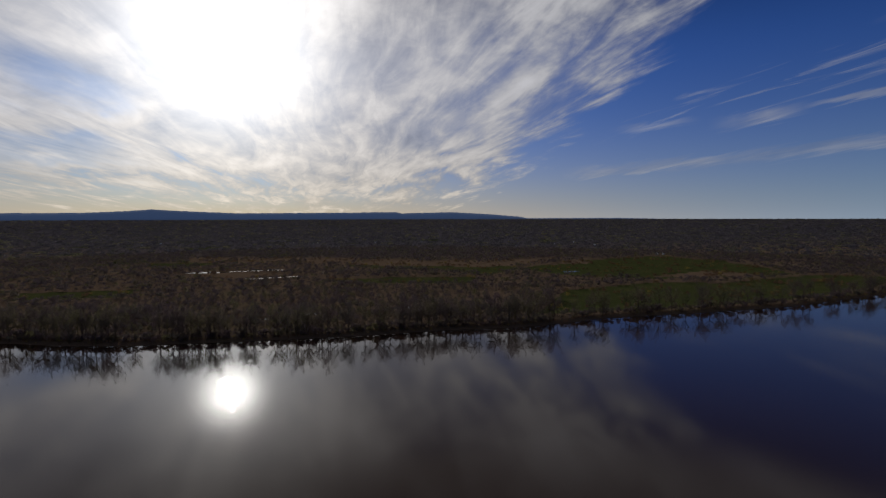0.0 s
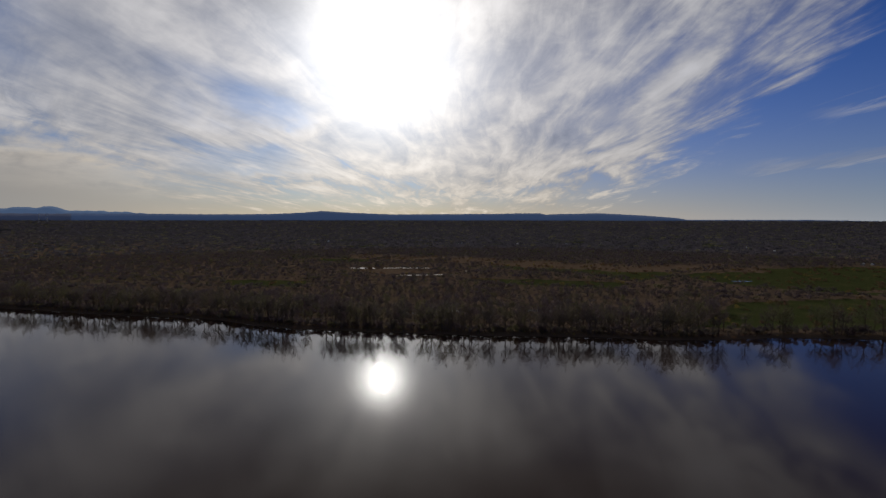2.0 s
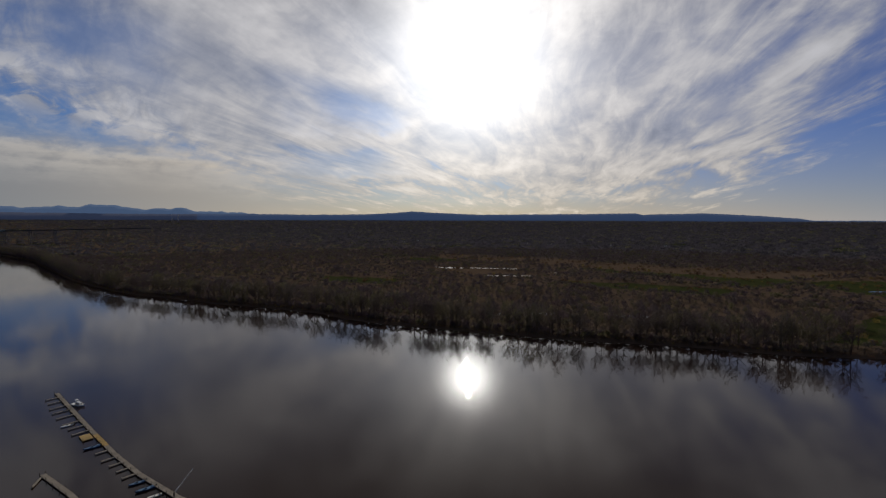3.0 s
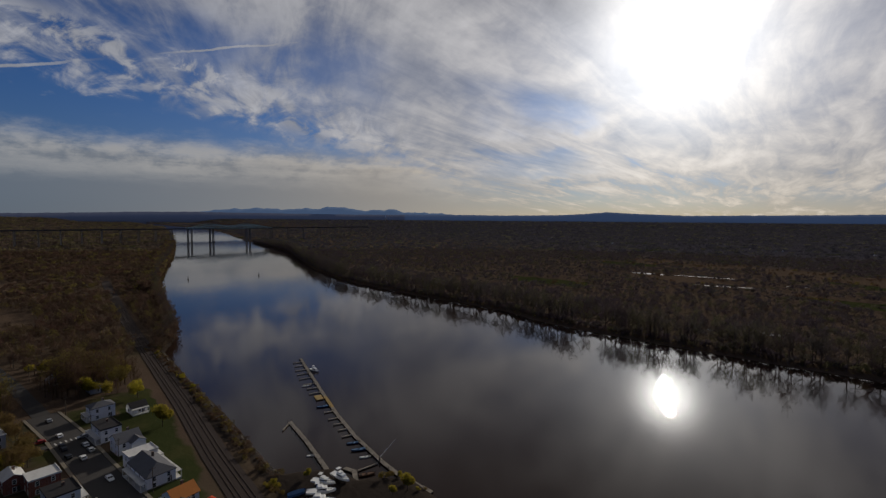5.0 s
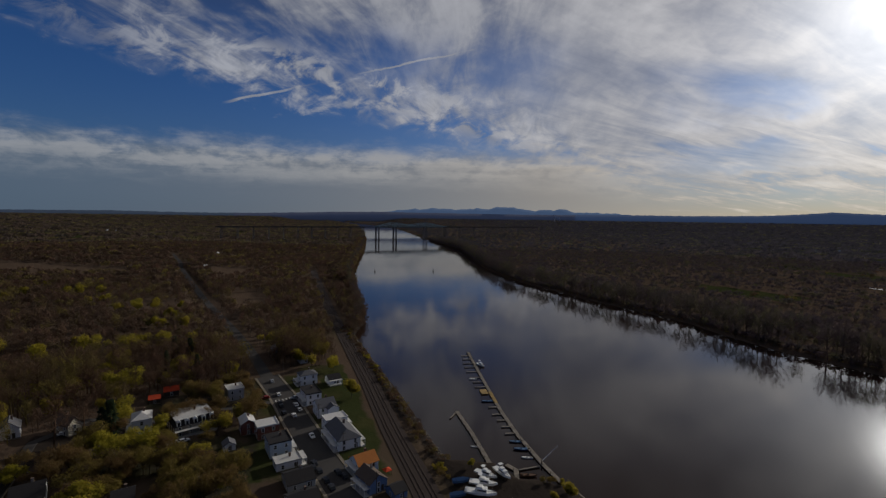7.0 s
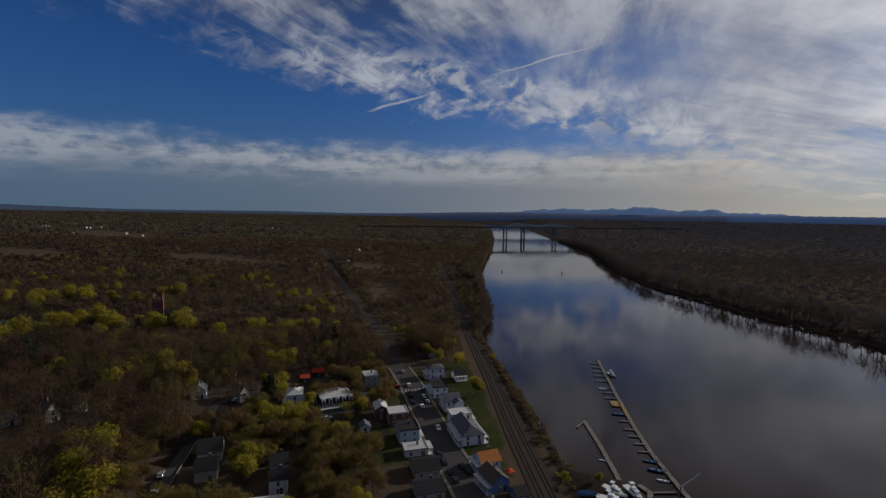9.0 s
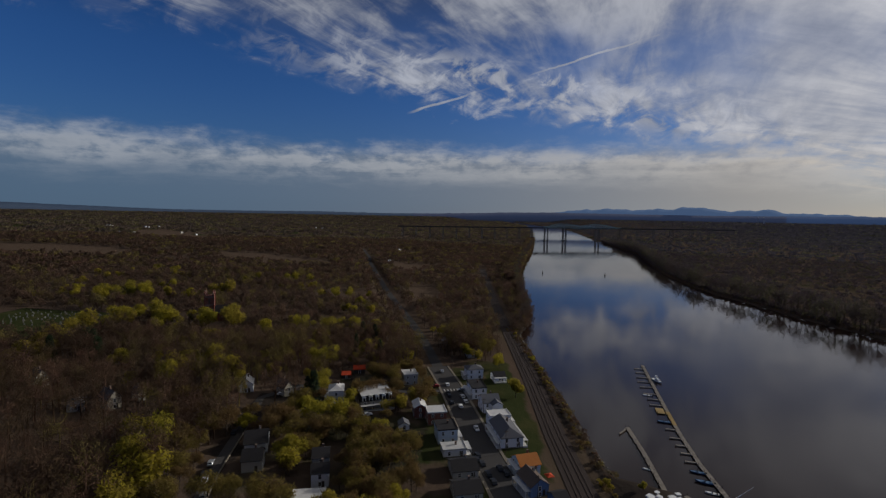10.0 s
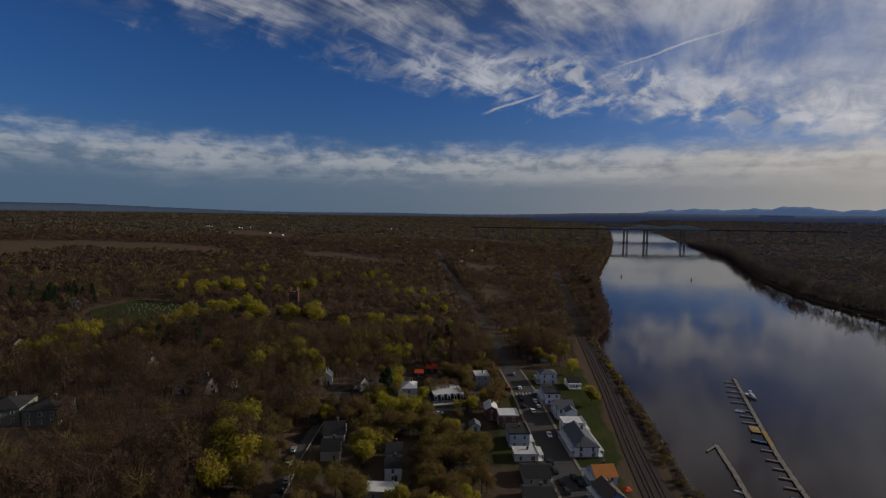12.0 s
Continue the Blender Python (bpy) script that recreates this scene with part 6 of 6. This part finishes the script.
WHITE_CAR = build_car(worn("white_car_paint", (0.75, 0.75, 0.75), 0.3, spread=0.1, dirty=0.1), "white saloon car parked at the kerb")
DARK_CAR = build_car(worn("dark_car_paint", (0.03, 0.032, 0.04), 0.3, spread=0.1, dirty=0.1), "dark saloon car parked at the kerb")
SILVER_CAR = build_car(worn("silver_car_paint", (0.42, 0.43, 0.45), 0.3, 0.5, spread=0.1, dirty=0.1), "silver saloon car parked at the kerb")
RED_CAR = build_car(worn("red_car_paint", (0.28, 0.03, 0.025), 0.3, spread=0.1, dirty=0.1), "dark red car parked beside the street")


def park(stock, spots):
    for i, (x, y, turn) in enumerate(spots):
        m = pose(x, y, float(height(x, y)) + 0.14, 0, 0, turn)
        if i == 0:
            stock.matrix_basis = m
        else:
            copy_thing(stock, m)


ALONG = ROAD_TURN
park(WHITE_CAR, [(-254, -6.5, ALONG), (-237.7, 2.0, ALONG), (-222, -88, 30), (-201, 8.2, ALONG + 180), (-147, -84.6, ALONG + 5), (-208, -42, 30), (-154, 35.5, 60), (-225, 1.0, ALONG)])
park(SILVER_CAR, [(-231, 3.6, ALONG), (-275.7, -10.5, ALONG), (-247, 1.5, ALONG + 90), (-138.6, -80.5, ALONG + 5), (-157, -88, ALONG + 3), (-250, 5.5, ALONG), (-207, -46, 30)])
park(DARK_CAR, [(-175, 7.4, ALONG), (-238.2, -5.0, ALONG), (-229.3, -3.5, ALONG), (-169.1, 16.0, ALONG), (-172, 9.5, ALONG), (-165, 11.4, ALONG), (-150, -86.5, ALONG + 5), (-178, 8.0, ALONG), (-180, -91, 100), (-188, -93.5, 95), (-134, -79.6, ALONG + 5), (-166, 18.0, ALONG), (-160, 13.0, ALONG), (-242, -5.6, ALONG)])
park(RED_CAR, [(-247, -18, 40), (-251, -13, ALONG + 90)])

# ---- crossing at the junction ----
ROAD_PAINT = worn("road_paint", (0.42, 0.41, 0.39), 0.8, grain=3.0, spread=0.6, dirt=(0.10, 0.09, 0.085), dirty=0.8)


def build_crosswalk():
    root = new("crosswalk")
    tagged(root, "worn white painted crosswalk over the main street", "crosswalk")
    root.matrix_basis = pose(-247.5, -3.4, float(height(-247.5, -3.4)) + 0.13, 0, 0, ALONG)
    for k in range(6):
        bm = bmesh.new()
        x = -4.4 + k * 1.76
        box(bm, x - 0.3, x + 0.3, -1.4, 1.4, 0.0, 0.012)
        part("bar", bm, ROAD_PAINT, root)


build_crosswalk()

# ---- street poles ----
def pole(x, y):
    root = new("utility_pole")
    tagged(root, "weathered wooden utility pole beside the street", "utility pole", "street poles")
    bm = bmesh.new()
    rod(bm, (0, 0, -0.5), (0, 0, 9.5), 0.16, 0.11, 8)
    part("post", bm, TIMBER, root)
    bm = bmesh.new()
    beam(bm, (-1.1, 0, 8.8), (1.1, 0, 8.8), 0.12)
    part("crossarm", bm, TIMBER, root)
    root.matrix_basis = pose(x, y, float(height(x, y)), 0, 0, ALONG)
    return root


POLE = pole(-150, 27.0)
for px, py in ((-182, 19.3), (-214, 11.8), (-247, 4.3), (-280, -4.5), (-315, -13), (-350, -21), (-385, -30)):
    copy_thing(POLE, pose(px, py, float(height(px, py)), 0, 0, ALONG))

# ---- village trees ----
GOLD = [crown_tree(300 + k, 12.5 + k, 4.9 + 0.45 * k, 2200, 0.7, SPRING, "maple_tree", "yellow-green maple in fresh spring leaf", 0.34) for k in range(4)]
BUD = [crown_tree(340 + k, 13 + k, 5.0 + 0.5 * k, 1700, 0.75, BUDS, "budding_tree", "brown tree hazed with opening buds", 0.15) for k in range(4)]
PINES = [conifer(380 + k, 15 + 2 * k, "pine_tree", "dark green pine among bare trees") for k in range(2)]


def grove(rows, seed):
    """Spots scattered in groves: centre, half width and depth, and how many."""
    rnd = random.Random(seed)
    return [(cx + rnd.uniform(-1, 1) * rx, cy + rnd.uniform(-1, 1) * ry) for cx, cy, rx, ry, n in rows for _ in range(n)]


HILL_MAPLES = [(-201, -255), (-220, -271), (-224, -257), (-191, -254), (-201, -241), (-239, -229), (-287, -246), (-320, -246), (-311, -230), (-335, -241), (-325, -220), (-320, -209), (-328, -195), (-326, -185), (-406, -305), (-405, -283), (-408, -265), (-414, -249), (-432, -226), (-387, -310), (-214, -140), (-240, -147), (-245, -138), (-233, -122), (-155, -113), (-143, -106), (-161, -111), (-125, -98), (-134, -95), (-262, -240), (-540, -199), (-327, -164), (-314, -135), (-230, -230)]
STREET_MAPLES = [(-223, -101), (-233, -121), (-240, -140), (-263, -101), (-267, -84), (-275, -64), (-282, -54), (-303, -57), (-285, -36), (-239, -80), (-200, -68), (-196, -54), (-230, -70), (-155, -59), (-164, -62), (-200, -27), (-222, -22), (-185, -33), (-184, -40), (-290, -34), (-299, 12), (-320, 20), (-304, 4), (-343, 13), (-287, 25), (-327, -5), (-240.3, 29.8), (-155, -1), (-184, -88), (-298, -116), (-349, -93), (-330, -75), (-296, -91), (-359, -16), (-242, -100)]
HILL_GROVES = [(-397, -330, 24, 48, 8), (-320, -236, 14, 26, 5), (-313, -189, 13, 24, 4), (-203, -245, 14, 20, 3), (-233, -137, 20, 30, 7), (-260, -170, 30, 30, 4), (-278, -103, 30, 26, 8), (-321, -80, 36, 26, 8), (-332, -116, 24, 24, 5), (-557, -195, 60, 50, 9), (-303, 14, 13, 11, 6), (-520, -330, 90, 90, 14), (-450, -120, 60, 40, 8)]
BUD_GROVES = [(-193, -86, 10, 14, 5), (-189, -51, 8, 6, 6), (-174, -33, 12, 9, 10), (-207, -25, 4, 3, 3), (-231, -19, 5, 4, 3), (-145, -28, 9, 10, 8), (-155, -12, 3, 3, 2),
              (-134, -63, 5, 8, 4), (-184, -111, 18, 16, 16), (-331, -69, 60, 30, 16), (-347, 6, 40, 16, 16), (-200, -75, 14, 8, 9), (-176, -62, 9, 8, 7), (-172, -102, 16, 6, 9), (-140, -92, 14, 5, 9), (-206, -110, 10, 8, 8), (-120, -75, 8, 12, 8), (-205, -46, 6, 4, 3), (-202, -30, 5, 4, 3), (-180, -20, 5, 4, 3)]


def build_canopy():
    root = new("garden_canopy")
    tagged(root, "small bright red canopy in a back garden", "canopy")
    bm = bmesh.new()
    for sx, sy in ((-1.6, -1.6), (1.6, -1.6), (1.6, 1.6), (-1.6, 1.6)):
        one = bmesh.new()
        rod(one, (sx, sy, -0.2), (sx, sy, 2.1), 0.05, 0.05, 6)
        part("leg", one, STEEL, root)
    hip(bm, 3.4, 3.4, 2.1, 1.0, over=0.2, cut=0.95)
    part("cover", bm, RED_ROOF, root)
    root.matrix_basis = pose(-165, 33.6, float(height(-165, 33.6)), 0, 0, 20)
    root.scale = (0.75, 0.75, 0.85)


build_canopy()

rnd = random.Random(12)


def clear_of_houses(spots, gap=5.0):
    homes = [ob for ob in scene.objects if ob.parent is None and ob.name.split(".")[0] in ("house", "garage", "shed", "barn", "church", "boat_shed")]
    at = [(ob.matrix_basis.translation.x, ob.matrix_basis.translation.y) for ob in homes]
    return [(x, y) for x, y in spots if all(math.hypot(x - a, y - b) > gap + 3 for a, b in at) and float(to_line(np.array(x), np.array(y), ROAD)) > 8 and float(to_line(np.array(x), np.array(y), LANE)) > 3.5 and float(to_line(np.array(x), np.array(y), RAILS)) > 7 and not any(float(to_line(np.array(x), np.array(y), [(a, b), (a * 0.9, b * 0.9)])) < 5.5 for a, b in at)]



def off_roofs(spots):
    homes = [ob.matrix_basis.translation for ob in scene.objects if ob.parent is None and ob.name.split(".")[0] in ("house", "garage", "shed", "barn", "church")]
    return [(x, y) for x, y in spots if all(math.hypot(x - p.x, y - p.y) > 7.0 for p in homes)]


fill = grove([(-200, -30, 100, 66, 700)], 10)
fill = [(x, y) for x, y in fill if y < -14 and inside(np.array(x), np.array(y), VILLAGE) and not any(inside(np.array(x), np.array(y), o) for o in LAWN + YARD)]
place_copies(BUD, clear_of_houses(grove(BUD_GROVES, 8)) + clear_of_houses(fill, 4.0)[:150], 0.45, 0.82, 2)
place_copies(GOLD, off_roofs(STREET_MAPLES), 0.62, 0.95, 1)
place_copies([copy_thing(tree, Matrix.Identity(4)) for tree in GOLD], off_roofs(HILL_MAPLES), 0.95, 1.35, 5)
place_copies([copy_thing(tree, Matrix.Identity(4)) for tree in GOLD], clear_of_houses(grove(HILL_GROVES, 7)) + clear_of_houses(fill, 4.0)[150:160], 0.6, 0.95, 4)
place_copies(PINES, clear_of_houses(grove([(-305, -388, 30, 26, 16), (-240, -208, 10, 10, 6), (-300, -60, 20, 10, 5), (-215, -72, 3, 3, 2)], 9)), 0.7, 1.15, 3)

for x, y, k in ((-130.5, 89.4, 0.55), (-159.5, 65.2, 0.3), (-131.5, 84, 0.3)):
    ob = copy_thing(GOLD[0], pose(x, y, float(height(x, y)) - 0.1, 0, 0, x * 7))
    ob.scale = (k, k, k)

# bushes along the quay, the yard and the railway bank
for i in range(46):
    if i < 14:
        x, y, k = rnd.uniform(-151, -128), rnd.uniform(86, 96), rnd.uniform(0.10, 0.24)
    elif i < 22:
        x, y, k = rnd.uniform(-165, -146), rnd.uniform(51, 55), rnd.uniform(0.12, 0.24)
    else:
        x = rnd.uniform(-385, -172)
        y, k = float(near_bank(x)) - rnd.uniform(3.0, 8.0), rnd.uniform(0.10, 0.26)
    src = GOLD[i % 4] if i % 3 == 0 else BUD[i % 4]
    ob = copy_thing(src, pose(x, y, float(height(x, y)) - 0.6, 0, 0, rnd.uniform(0, 360)))
    ob.name = "bush"
    tagged(ob, "small yellow-green bush on the river bank" if i % 3 == 0 else "small brown budding bush on the river bank", "bush", "bank bushes")
    ob.scale = (k * 1.3, k * 1.3, k)


# ---- far houses, pale specks among the woods ----
def far_house(x, y, turn, k, walls, cover, label):
    root = new("far_house")
    tagged(root, label, "house", "far houses")
    bm = bmesh.new()
    box(bm, -4.5, 4.5, -6, 6, -2, 5)
    for e in (-6, 6):
        solid_tri(bm, [(-4.5, 5), (4.5, 5), (0, 8)], e, "y")
    part("wall", bm, walls, root)
    bm = bmesh.new()
    gable(bm, 9, 12, 5, 3)
    part("roof", bm, cover, root)
    root.matrix_basis = pose(x, y, float(height(x, y)), 0, 0, turn)
    root.scale = (k, k, k)
    return root


for x, y in FAR_HOMES:
    pale = rnd.random() < 0.6
    far_house(x, y, rnd.uniform(0, 180), rnd.uniform(0.4, 0.62), WHITE_SIDING if pale else CREAM_SIDING, PALE_ROOF if rnd.random() < 0.4 else GREY_ROOF, "white house far off among the woods" if pale else "cream house far off among the woods")
